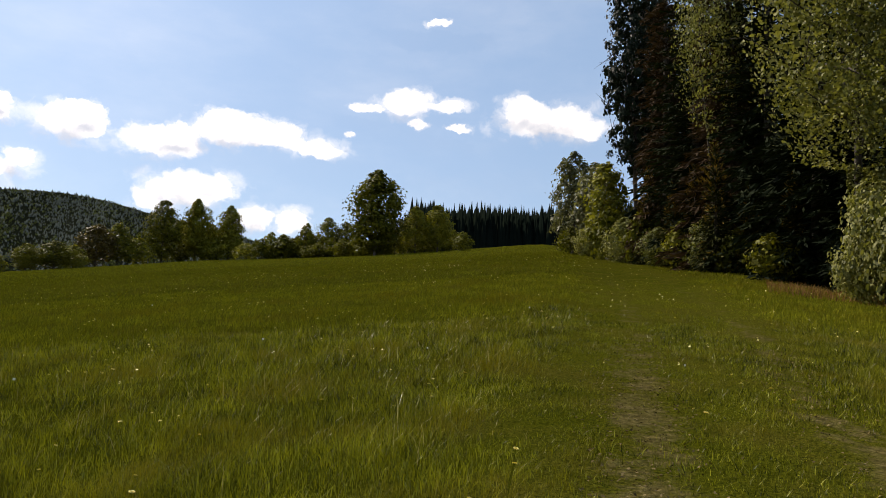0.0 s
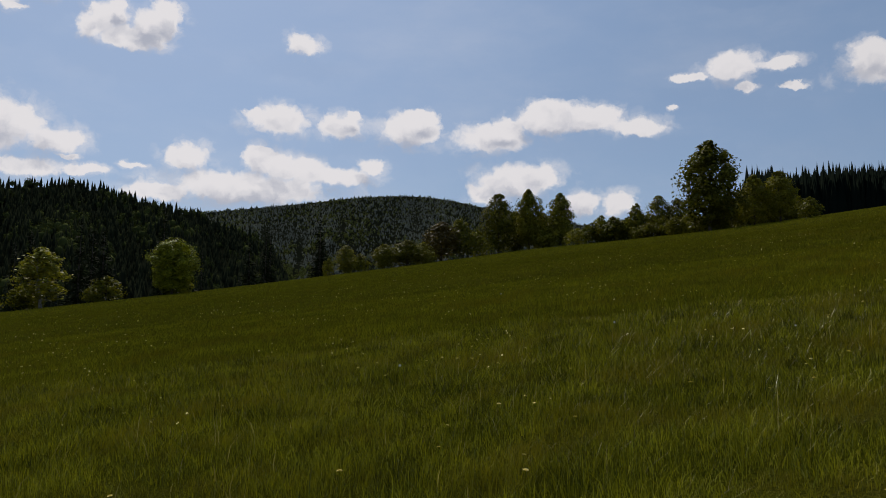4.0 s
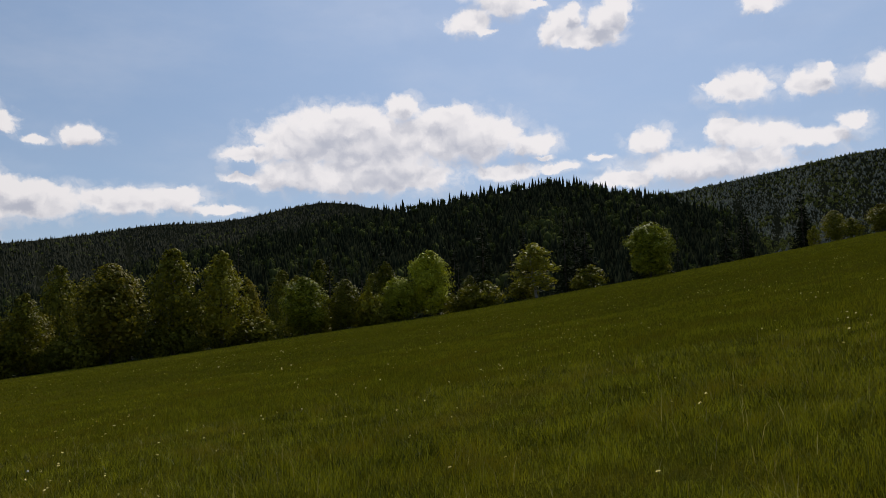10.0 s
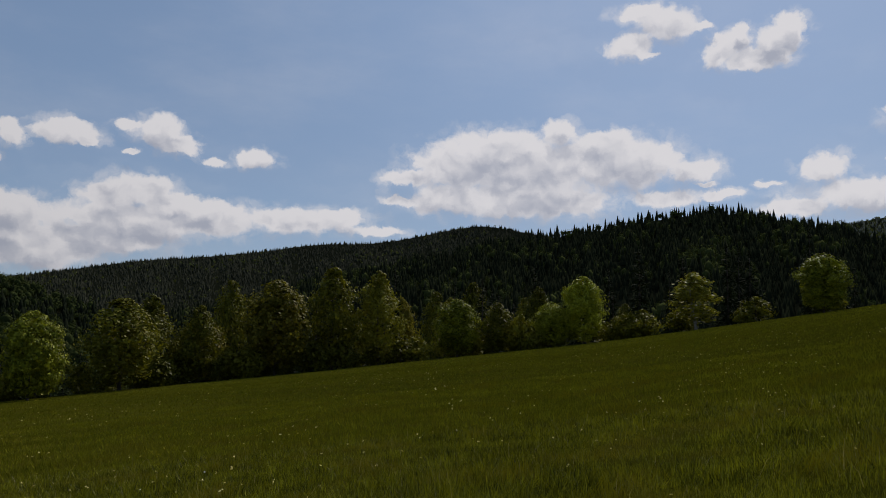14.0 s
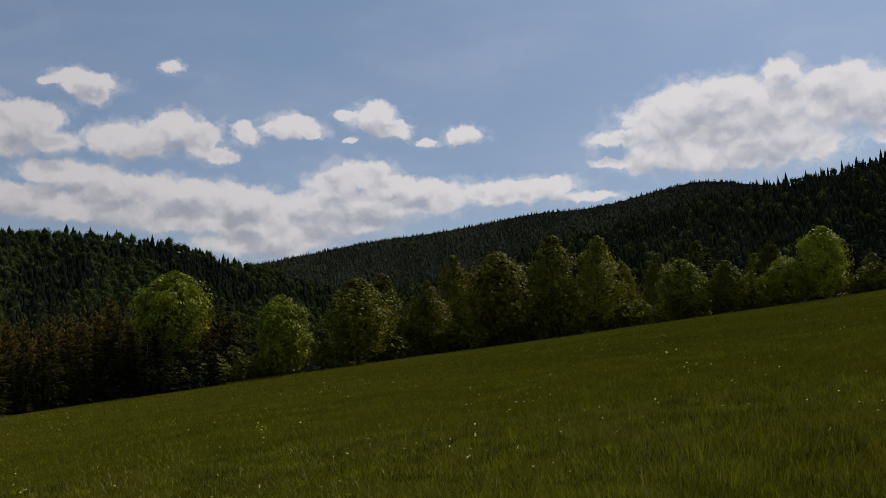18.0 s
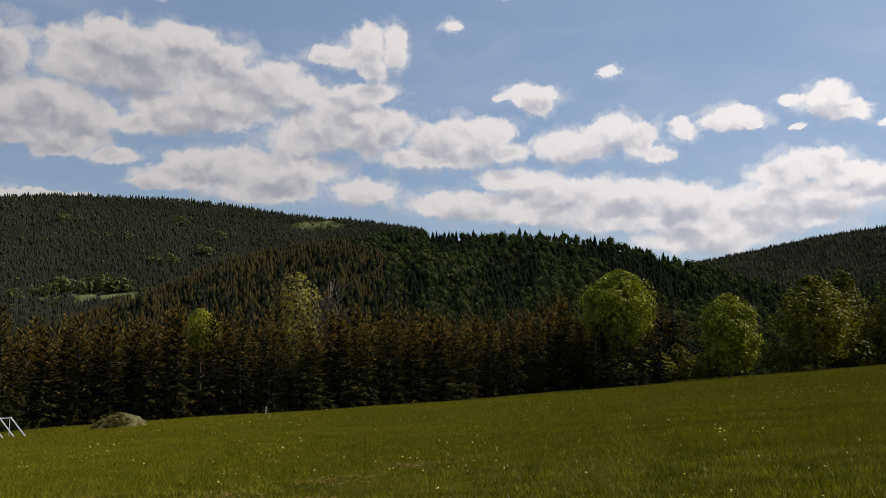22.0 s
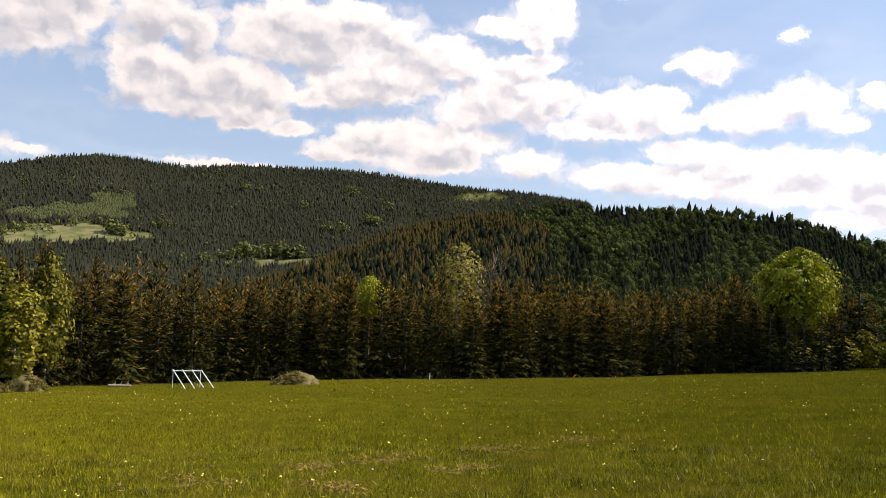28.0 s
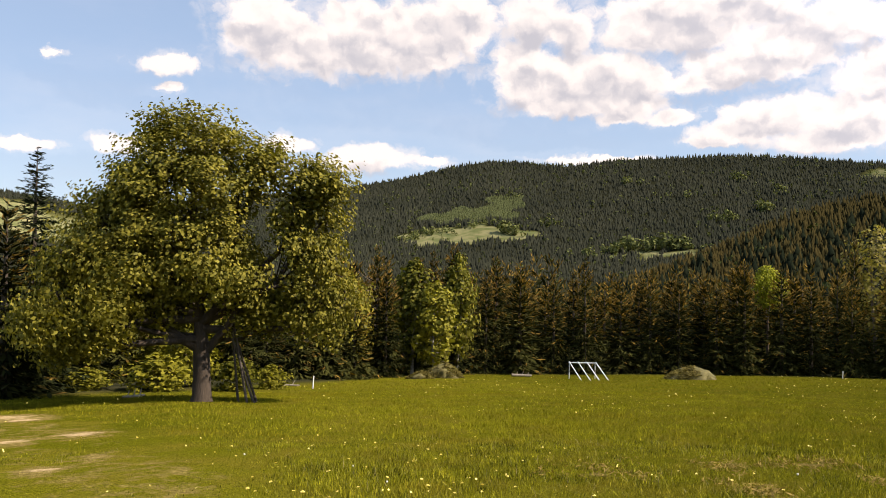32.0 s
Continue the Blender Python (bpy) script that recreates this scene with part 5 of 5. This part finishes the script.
# trees behind the cherry
for kind, a, r, h, w, label in [
        ("spruce_b", 177.2, 34.5, 7.2, 2.3, "broad brownish spruce behind the cherry tree"), ("tall_spruce", 175.7, 36, 9.6, 1.9, "slender spruce with a thin top behind the cherry tree"), ("spruce_b", 178.6, 37, 7.0, 1.9, "dense spruce behind the cherry tree"),
        ("spruce", 181.5, 38, 7.6, 2.0, "dense spruce behind the cherry tree"), ("spruce_c", 172.9, 40, 6.6, 1.7, "dense spruce behind the cherry tree"), ("spruce", 170.6, 42, 6.0, 1.7, "dense spruce behind the cherry tree"),
        ("spruce_b", 161.4, 45, 6.2, 1.6, "dense spruce behind the cherry tree"), ("spruce", 159.4, 46, 6.6, 1.6, "dense spruce behind the cherry tree"), ("spruce_c", 157.4, 47, 6.8, 1.6, "dense spruce behind the cherry tree"),
        ("spruce_b", 163.6, 44, 5.8, 1.7, "dense spruce behind the cherry tree"), ("oval_b", 167.6, 43, 6.2, 2.6, "leafy tree behind the cherry tree"), ("yellow", 156.2, 50, 6.6, 1.8, "yellowish green tree behind the cherry tree"),
        ("oval", 165.0, 50, 7.0, 2.4, "leafy tree behind the cherry tree"), ("spruce", 155.8, 54, 7.2, 1.6, "dense spruce behind the cherry tree")]:
    plant(kind, a, r, h, w, label, "tree", "trees behind the cherry", a * 41)
for n in range(26):
    a = wood_rng.uniform(155, 184)
    plant(wood_rng.choice(["back_spruce", "back_spruce", "dark_spruce"]), a, wood_rng.uniform(50, 75), wood_rng.uniform(6.5, 9), wood_rng.uniform(1.5, 2.0), "dense spruce in the wood behind the cherry tree", "spruce", "trees behind the cherry", wood_rng.uniform(0, 360))
for a, r, h, w in [(163.2, 35, 1.6, 1.1), (168.2, 35, 1.6, 1.5), (172.4, 36.5, 1.0, 1.2),  (161.0, 37, 1.2, 0.9), (166.4, 36.5, 2.4, 1.4)]:
    plant("bush", a, r, h, w, "low scrub behind the cherry tree", "bush", "scrub behind the cherry", a * 77)

# patterns themselves stay out of the place
for ob, _, _ in PATTERN.values():
    for o in (*ob.children_recursive, ob):
        bpy.data.objects.remove(o)


# ---------------------------------------------------------------- the old cherry and the things round it
def local_to(az, r, sink=0.0):
    """A pose on the ground whose x runs to the viewer's right and y away from him."""
    return Matrix.Translation(spot(az, r, sink)) @ pose(0, 0, 0, 0, 0, az)


# lobes of the old cherry's crown: x, z, half width, half height, in metres from its foot, seen across the meadow
CHERRY_LOBES = [(-0.8, 6.7, 2.7, 2.1), (-0.5, 8.6, 1.7, 0.95), (1.5, 7.6, 1.2, 1.1), (3.3, 5.7, 1.1, 2.0), (3.6, 7.3, 0.8, 0.8), (-2.6, 5.2, 1.8, 1.8), (0.4, 4.0, 1.8, 1.2),
                (3.7, 3.2, 1.1, 1.3), (-3.6, 3.2, 1.6, 1.4), (-2.2, 7.0, 1.0, 0.9), (1.9, 3.0, 1.0, 0.8), (-1.5, 3.0, 1.1, 0.8), (-3.9, 2.4, 1.4, 1.1), (-3.3, 4.3, 1.5, 1.3)]


def cherry_tree():
    rng = np.random.default_rng(41)
    thing = new("cherry_tree")
    thing.matrix_basis = local_to(165.4, 28, 0.1)
    stem = np.array([[0, 0, 0], [0.02, 0, 0.25], [0.0, 0, 0.9], [-0.03, 0, 1.6], [-0.1, 0.05, 2.6], [-0.3, 0.1, 4.2], [-0.45, 0.1, 6.2], [-0.3, 0, 8.4]])
    trunk = tube(stem, [0.42, 0.31, 0.27, 0.26, 0.19, 0.13, 0.08, 0.03], 12)
    part("trunk", mesh_of("trunk", *trunk, M_DARK_BARK), None, thing)
    clumps = []
    for n, (x, z, w, t) in enumerate(CHERRY_LOBES):
        y = rng.uniform(-1.2, 1.2) if abs(x) > 1 else rng.uniform(-0.6, 0.6)
        c = np.array([x, y, z])
        z0 = min(1.55 + 0.35 * n % 1.6, z - 0.3) if z < 6 else 2.6 + 0.3 * (n % 4)
        s0 = np.array([np.interp(z0, stem[:, 2], stem[:, 0]), 0, z0])
        mid = (s0 + c) / 2 + np.array([0.18 * x, 0.1, -0.35 if z < 6 else 0.1])
        pts = np.array([s0, (s0 + mid) / 2 + rng.normal(0, 0.08, 3), mid, (mid + c) / 2 + rng.normal(0, 0.12, 3), c + np.array([0.2 * x, 0, t * 0.3])])
        thick = 0.15 if abs(x) > 2 else 0.10
        limb = part("limb", mesh_of("limb", *tube(pts, thick * np.array([1, 0.8, 0.62, 0.4, 0.14]), 7), M_DARK_BARK), None, thing)
        wood = []
        count = int(14 + w * t * 17)
        for _ in range(count):
            d = rng.normal(size=3)
            d /= np.linalg.norm(d)
            q = c + d * np.array([w, w * 1.15, t]) * rng.uniform(0.45, 1.0)
            clumps.append((q, rng.uniform(0.2, 0.5)))
            if rng.uniform() < 0.30:
                b = pts[rng.integers(2, 5)]
                wood.append(tube(np.array([b, (b + q) / 2 + rng.normal(0, 0.15, 3), q]), [0.03, 0.02, 0.006], 4))
        for twig in wood:
            part("twig", mesh_of("twig", *twig, M_DARK_BARK), None, limb)
    # two long bare boughs reaching out low
    for pts in ([(0.1, 0, 1.7), (0.8, -0.3, 2.6), (1.3, -0.5, 3.6), (2.6, -0.8, 3.9), (3.9, -0.9, 3.2)], [(-0.1, 0, 1.8), (-0.9, -0.2, 2.2), (-2.0, -0.4, 2.5), (-2.9, -0.5, 2.6)]):
        part("limb", mesh_of("limb", *tube(np.array(pts), np.linspace(0.15, 0.03, len(pts)), 7), M_DARK_BARK), None, thing)
    at = [q + np.clip(rng.normal(size=(int(430 * r), 3)), -1.6, 1.6) * r * np.array([0.95, 0.95, 0.6]) for q, r in clumps]
    # loose shoots that break the outline
    for x, z, w, t in CHERRY_LOBES:
        for _ in range(int(9 + 5 * w * t)):
            d = rng.normal(size=3) + np.array([0, 0, 0.35])
            d /= np.linalg.norm(d)
            q = np.array([x, 0, z]) + d * np.array([w, w * 1.15, t]) * rng.uniform(0.9, 1.05)
            way = d * np.array([1, 1, 0.6]) + rng.normal(0, 0.35, 3)
            f = rng.uniform(0, 1, (14, 1))
            at.append(q + way * f * rng.uniform(0.3, 0.75) - np.array([0, 0, 0.25]) * f ** 2 + rng.normal(0, 0.06, (14, 3)))
    facing = [(a - a.mean(0)) * 0.8 + (a.mean(0) - np.array([0, 0, 4.6])) * np.array([0.16, 0.16, 0.20]) for a in at]
    at, facing = np.concatenate(at), np.concatenate(facing)
    facing = facing[at[:, 2] > 0.7]
    at = at[at[:, 2] > 0.7]
    part("crown", mesh_of("crown", *leaves(rng, at, 0.098, long=1.4, out=facing, ragged=0.5), M_CHERRY), None, thing)
    return tagged(thing, "old spreading cherry tree with fresh yellowish leaves", "tree", kind="thing")


def rod(a, b, r0, r1=None, sides=8):
    """A straight tapered pole with closed, slightly rounded ends."""
    a, b = Vector(a), Vector(b)
    r1 = r0 if r1 is None else r1
    bm = bmesh.new()
    d = (b - a).normalized()
    q = d.to_track_quat("Z", "Y").to_matrix()
    rings = []
    ln = (b - a).length
    for t, s in ((0, 0.7), (min(0.02, ln * 0.1), 1), (ln - min(0.02, ln * 0.1), 1), (ln, 0.7)):
        rr = (r0 + (r1 - r0) * t / ln) * s
        rings.append([bm.verts.new(a + d * t + q @ Vector((math.cos(k / sides * 6.2832) * rr, math.sin(k / sides * 6.2832) * rr, 0))) for k in range(sides)])
    for p, n in zip(rings, rings[1:]):
        for k in range(sides):
            bm.faces.new((p[k], p[(k + 1) % sides], n[(k + 1) % sides], n[k]))
    bm.faces.new(list(reversed(rings[0])))
    bm.faces.new(rings[-1])
    return bm


def slanted_rack():
    thing = new("slanted_rack")
    thing.matrix_basis = local_to(139.8, 50.5) @ Matrix.Diagonal((0.9, 0.9, 0.95, 1))
    part("top_rail", rod((-0.92, 0, 1.02), (0.90, 0, 1.03), 0.032), M_METAL, thing)
    for x in (-0.86, 0.84):
        part("post", rod((x, 0.02, -0.1), (x, 0.02, 1.05), 0.024), M_METAL, thing)
    for k in range(4):
        x = -0.88 + k * 0.585
        part("slanted_bar", rod((x, 0, 1.08), (x + 0.85, -2.0, 0.1), 0.034), M_METAL, thing)
    part("foot_rail", rod((-0.1, -2.0, 0.12), (1.85, -2.0, 0.12), 0.018), M_METAL, thing)
    return tagged(thing, "small frame of pale metal tubes with slanted bars", "frame", kind="thing")


def heap(name, az, r, wide, tall, seed, material, label, blades):
    """A low uneven mound with stalks sticking out of it."""
    rng = np.random.default_rng(seed)
    thing = new(name)
    thing.matrix_basis = local_to(az, r, 0.05)
    bm = bmesh.new()
    bmesh.ops.create_icosphere(bm, subdivisions=4, radius=1)
    for v in bm.verts:
        c = v.co.copy()
        k = 1 + 0.35 * noise.noise((c.x * 2, c.y * 2, c.z * 2 + seed)) + 0.14 * noise.noise((c.x * 7, c.y * 7, c.z * 7))
        v.co = Vector((c.x * wide * k, c.y * wide * 0.7 * k, max(c.z, -0.08) * tall * k * (1.25 - 0.55 * abs(c.x - 0.15))))
    for f in bm.faces:
        f.smooth = True
    part("mound", bm, material, thing)
    n = 2600
    th, u = rng.uniform(0, 6.28, n), np.sqrt(rng.uniform(0, 1, n))
    at = np.column_stack([np.cos(th) * u * wide, np.sin(th) * u * wide * 0.7, np.sqrt(np.maximum(1 - u * u, 0)) * tall * (1.25 - 0.55 * np.abs(np.cos(th) * u - 0.15)) * rng.uniform(0.85, 1.15, n)])
    part("straw_cover", mesh_of("straw_cover", *leaves(rng, at, 0.05, long=5.0), blades), None, thing)
    return tagged(thing, label, "heap", kind="thing")


def stake(az, r, tall, label, lean=3):
    thing = new("stake")
    thing.matrix_basis = local_to(az, r) @ pose(0, 0, 0, 0, lean, 0)
    part("post", rod((0, 0, -0.2), (0, 0, tall), 0.032, 0.026), M_WHITE, thing)
    part("cap", rod((0, 0, tall - 0.02), (0, 0, tall + 0.03), 0.036, 0.032), M_WHITE, thing)
    return tagged(thing, label, "stake", kind="thing")


def log(az, r, length, turn, label, radius=0.09):
    thing = new("log")
    thing.matrix_basis = local_to(az, r) @ pose(0, 0, 0, 0, 0, turn)
    part("stem", rod((-length / 2, 0, radius), (length / 2, 0, radius * 0.8), radius, radius * 0.7, 9), M_PALE_LOG, thing)
    for k in range(3):
        x = (k - 1) * length * 0.27
        part("branch_stub", rod((x, 0, radius), (x + 0.12, 0.1, radius + 0.22), 0.025, 0.015, 6), M_PALE_LOG, thing)
    return tagged(thing, label, "log", kind="thing")


def leaning_poles():
    thing = new("leaning_poles")
    thing.matrix_basis = local_to(162.7, 27.6)
    for k, (x0, y0, x1, y1, t) in enumerate([(0.34, -0.2, -0.42, 0.25, 2.1), (0.12, -0.25, -0.36, 0.3, 2.5), (-0.16, 0.1, -0.40, 0.2, 2.3), (0.42, 0.1, -0.34, 0.3, 2.2)]):
        part("pole", rod((x0, y0, -0.05), (x1, y1, t), 0.045, 0.03), M_BARK, thing)
    for z in (0.5, 0.95, 1.4):
        part("rung", rod((0.10 - z * 0.27, -0.16 + z * 0.2, z), (-0.05 - z * 0.15, -0.18 + z * 0.24, z + 0.03), 0.022), M_BARK, thing)
    return tagged(thing, "weathered wooden poles leaning against the cherry tree", "poles", kind="thing")


cherry_tree()
leaning_poles()
slanted_rack()
heap("hay_heap", 132.8, 52, 1.5, 0.62, 3, M_HAY, "low heap of old hay at the meadow's edge", M_OLD_STRAW)
heap("brush_heap", 149.3, 49, 1.2, 0.7, 4, M_HAY, "heap of cut grass and twigs at the meadow's edge", M_OLD_STRAW)
heap("brush_heap", 150.9, 48, 0.8, 0.35, 5, M_HAY, "heap of cut grass and twigs at the meadow's edge", M_OLD_STRAW)
stake(158.2, 37.5, 0.55, "short pale stake in the grass near the cherry tree")
stake(123.6, 60.5, 0.45, "short pale stake before the young spruces")
log(143.9, 53, 1.3, 4, "pale log lying at the edge of the meadow")
log(160.2, 40, 1.6, -12, "pale branch lying at the edge of the meadow", 0.05)
log(169.6, 31.5, 0.9, 35, "pale branch lying beside the cherry tree", 0.05)


# ---------------------------------------------------------------- grass and flowers
def grass(name, label, seed, r0, r1, az0, az1, per_m2, wide, tall, joints, material):
    """Blades of grass over a sector of the meadow, in one mesh."""
    rng = np.random.default_rng(seed)
    n = int(radians(az1 - az0) * (r1 ** 2 - r0 ** 2) / 2 * per_m2)
    az, r = rng.uniform(az0, az1, n), np.sqrt(rng.uniform(r0 ** 2, r1 ** 2, n))
    x, y = -np.sin(np.radians(az)) * r, np.cos(np.radians(az)) * r
    worn = wear_at(x, y)
    clumps = np.sin(x * 1.9 + np.sin(y * 1.3) * 2) * np.sin(y * 2.3 + np.sin(x * 1.1) * 2)
    keep = (rng.uniform(size=n) > worn * 1.55) & (r < table(EDGE, az) + 1)
    if joints > 2:
        keep &= rng.uniform(size=n) < 0.78 + clumps * 0.22
    x, y, az, r, worn, clumps = (v[keep] for v in (x, y, az, r, worn, clumps))
    n = len(x)
    tuft = np.sin(x * 7.3 + np.sin(y * 4.1) * 2.2) * np.sin(y * 6.7 + np.sin(x * 5.2) * 2.2)
    clumps = clumps + tuft * np.interp(r, (10, 22), (1.0, 0.0))
    track = near_track(x, y, TRACK)[0]
    lane = near_track(x, y, FAR_TRACK)[0]
    short = np.clip((np.minimum(track, lane) - 1.2) / 1.2, 0.42, 1)
    h = tall * np.interp(r, (8, 30), (1.0, 0.62)) * rng.uniform(0.45, 1.25, n) * short * np.interp(az, (60, 115), (1.0, 0.62)) * np.clip(1 + clumps * 0.3, 0.4, 1.7)
    z = height(az, r) - 0.02
    th = rng.uniform(0, 6.2832, n)
    lean_to = rng.uniform(0, 6.2832, n)
    lean = h * rng.uniform(0.05, 0.95, n) ** 1.2
    w = wide * rng.uniform(0.6, 1.4, n)
    side = np.column_stack([np.cos(th) * w, np.sin(th) * w, np.zeros(n)])
    root = np.column_stack([x, y, z])
    rows = []
    for t in np.linspace(0, 1, joints)[:-1]:
        p = root + np.column_stack([np.cos(lean_to) * lean * t * t, np.sin(lean_to) * lean * t * t, h * t * (1 - 0.15 * t)])
        rows += [p - side * (1 - t) * 0.5, p + side * (1 - t) * 0.5]
    tip = root + np.column_stack([np.cos(lean_to) * lean, np.sin(lean_to) * lean, h * 0.85])
    V = np.stack(rows + [tip], 1)
    k = V.shape[1]
    F = []
    for j in range(joints - 2):
        F += [[2 * j, 2 * j + 1, 2 * j + 3], [2 * j, 2 * j + 3, 2 * j + 2]]
    F.append([k - 3, k - 2, k - 1])
    faces = (np.array(F)[None] + (np.arange(n) * k)[:, None, None]).reshape(-1, 3)
    tagged(new(name, mesh_of(name, V.reshape(-1, 3), faces, material)), label, "grass", kind="stuff")


grass("meadow_grass", "fresh green meadow grass with bent blades", 51, 4.4, 9.0, -36, 182, 2000, 0.0075, 0.165, 3, M_NEAR_BLADE)
grass("meadow_grass", "fresh green meadow grass with bent blades", 52, 9.0, 16.0, -36, 182, 760, 0.0105, 0.18, 2, M_NEAR_BLADE)
grass("meadow_grass", "fresh green meadow grass", 53, 16.0, 34.0, -34, 182, 150, 0.018, 0.22, 2, M_BLADE)
grass("meadow_grass", "fresh green meadow grass", 54, 34.0, 80.0, -30, 160, 24, 0.040, 0.24, 2, M_BLADE)
grass("meadow_grass", "fresh green meadow grass", 55, 80.0, 192.0, -12, 96, 4.5, 0.08, 0.25, 2, M_BLADE)
grass("meadow_grass", "trodden meadow grass round the viewer", 60, 0.7, 4.4, -42, 318, 520, 0.008, 0.11, 2, M_NEAR_BLADE)
grass("meadow_grass", "fresh green meadow grass", 61, 4.4, 22.0, 182, 318, 90, 0.016, 0.18, 2, M_NEAR_BLADE)
grass("shiny_weeds", "shiny broad leaves among the meadow grass", 57, 4.4, 13.0, -36, 182, 60, 0.010, 0.16, 3, M_SHINY)
grass("track_grass", "short trodden grass on the track", 58, 4.2, 18.0, -36, -6, 760, 0.009, 0.19, 2, M_NEAR_BLADE)
grass("dry_ferns", "dry brown ferns and grass at the foot of the wood", 59, 28.5, 36.0, -29, -21.5, 75, 0.03, 0.42, 3, M_DRY_FERN)
grass("dry_grass", "dry straw coloured grass stalks in the meadow", 56, 3.6, 16.0, -36, 182, 7, 0.007, 0.30, 3, M_STRAW)


def dandelion(seed, open_flower):
    rng = np.random.default_rng(seed)
    thing = new("dandelion")
    h = 0.26
    path = np.array([[0, 0, -0.02], [0.01, 0.0, h * 0.5], [0.02, 0.01, h]])
    part("stem", mesh_of("stem", *tube(path, [0.004, 0.0035, 0.003], 5), M_BLADE), None, thing)
    if open_flower:
        n = 26
        th, up = np.arange(n) * 2.4, np.linspace(0.1, 1.1, n)
        tips = np.column_stack([np.cos(th) * np.cos(up), np.sin(th) * np.cos(up), np.sin(up) * 0.55]) * 0.026
        side = np.column_stack([-np.sin(th), np.cos(th), th * 0]) * 0.006
        c = path[2]
        V = np.stack([np.broadcast_to(c, (n, 3)), c + tips * 0.7 + side, c + tips, c + tips * 0.7 - side], 1).reshape(-1, 3)
        part("flower_head", mesh_of("flower_head", V, np.arange(4 * n).reshape(n, 4), M_PETAL), None, thing, "yellow flower head")
    else:
        bm = bmesh.new()
        bmesh.ops.create_icosphere(bm, subdivisions=2, radius=0.016, matrix=Matrix.Translation(path[2]))
        for v in bm.verts:
            v.co = Vector(path[2]) + (v.co - Vector(path[2])) * rng.uniform(0.75, 1.2)
        part("seed_head", bm, M_CLOCK, thing, "white fluffy seed head")
    return thing


flower, clock = dandelion(1, True), dandelion(2, False)
flower_rng = random.Random(8)
beds = [(flower_rng.uniform(-26, 178), 4.6 + 20 * flower_rng.random() ** 1.3) for _ in range(58)] + [(flower_rng.uniform(140, 170), flower_rng.uniform(8, 15)) for _ in range(14)]
made = 0
while made < 290:
    a, r = flower_rng.choice(beds)
    x, y = heading(a, r)
    x, y = x + flower_rng.gauss(0, 0.9), y + flower_rng.gauss(0, 0.9)
    a, r = (float(v) for v in polar(x, y))
    if r < 4.2 or wear_at(np.array(x), np.array(y)) > 0.45:
        continue
    yellow = flower_rng.random() < 0.94
    got = copy_thing(flower if yellow else clock, Matrix.Translation((x, y, float(height(a, r)))) @ pose(0, 0, 0, flower_rng.uniform(-14, 14), flower_rng.uniform(-14, 14), flower_rng.uniform(0, 360)))
    s = flower_rng.uniform(0.6, 1.0)
    got.matrix_basis = got.matrix_basis @ Matrix.Diagonal((s, s, s * 0.95, 1))
    tagged(got, "yellow dandelion in the meadow grass" if yellow else "dandelion with a white seed head in the meadow grass", "flower", "dandelions", "thing")
    made += 1
for ob in (flower, clock):
    for o in (*ob.children_recursive, ob):
        bpy.data.objects.remove(o)


def distant_flowers():
    """Dandelions further up and down the meadow, in one mesh."""
    rng = np.random.default_rng(77)
    n = 3000
    az, r = rng.uniform(-28, 178, n), rng.uniform(9, 62, n)
    patch = np.array([noise.noise((float(a) * 0.12, float(q) * 0.15, 3)) for a, q in zip(az, r)])
    keep = (patch > -0.05) & (r < table(EDGE, az) - 1)
    az, r = az[keep], r[keep]
    x, y = -np.sin(np.radians(az)) * r, np.cos(np.radians(az)) * r
    at = np.column_stack([x, y, height(az, r) + rng.uniform(0.12, 0.24, len(az))])
    V, F = leaves(rng, np.repeat(at, 2, 0) + rng.normal(0, 0.008, (2 * len(at), 3)), np.repeat(np.interp(r, (9, 40), (0.026, 0.046)), 2)[:, None], up=1.2, long=1.0)
    tagged(new("dandelions", mesh_of("dandelions", V, F, M_PETAL)), "scattered yellow dandelions in the meadow", "flowers", kind="stuff")


distant_flowers()


def dry_tufts():
    """Tufts of dead grass lying over the bare patches of the meadow."""
    rng = np.random.default_rng(91)
    at = []
    for a, q, w in BARE:
        for _ in range(10):
            c = heading(a, q) + rng.normal(0, w * 0.55, 2)
            at.append(c + rng.normal(0, rng.uniform(0.06, 0.2), (26, 2)))
    at = np.concatenate(at)
    az, r = polar(at[:, 0], at[:, 1])
    at = np.column_stack([at, height(az, r) + rng.uniform(0.01, 0.10, len(at))])
    V, F = leaves(rng, at, 0.016, up=0.9, long=6.0)
    tagged(new("dry_tufts", mesh_of("dry_tufts", V, F, M_DEAD_GRASS)), "tufts of dead straw coloured grass on bare soil", "grass", kind="stuff")


dry_tufts()


def leaf_litter():
    """Dead leaves and bits of bark on the worn ruts of the track."""
    rng = np.random.default_rng(90)
    n = 12000
    az, r = rng.uniform(-30, -8, n), np.sqrt(rng.uniform(4.4 ** 2, 13 ** 2, n))
    x, y = -np.sin(np.radians(az)) * r, np.cos(np.radians(az)) * r
    keep = rng.uniform(size=n) < wear_at(x, y) * 1.1 - 0.1
    at = np.column_stack([x, y, height(az, r) + 0.015])[keep]
    V, F = leaves(rng, at, 0.016, up=1.6)
    tagged(new("leaf_litter", mesh_of("leaf_litter", V, F, M_LITTER)), "brown dead leaves and bark scattered on the track", "litter", kind="stuff")


leaf_litter()
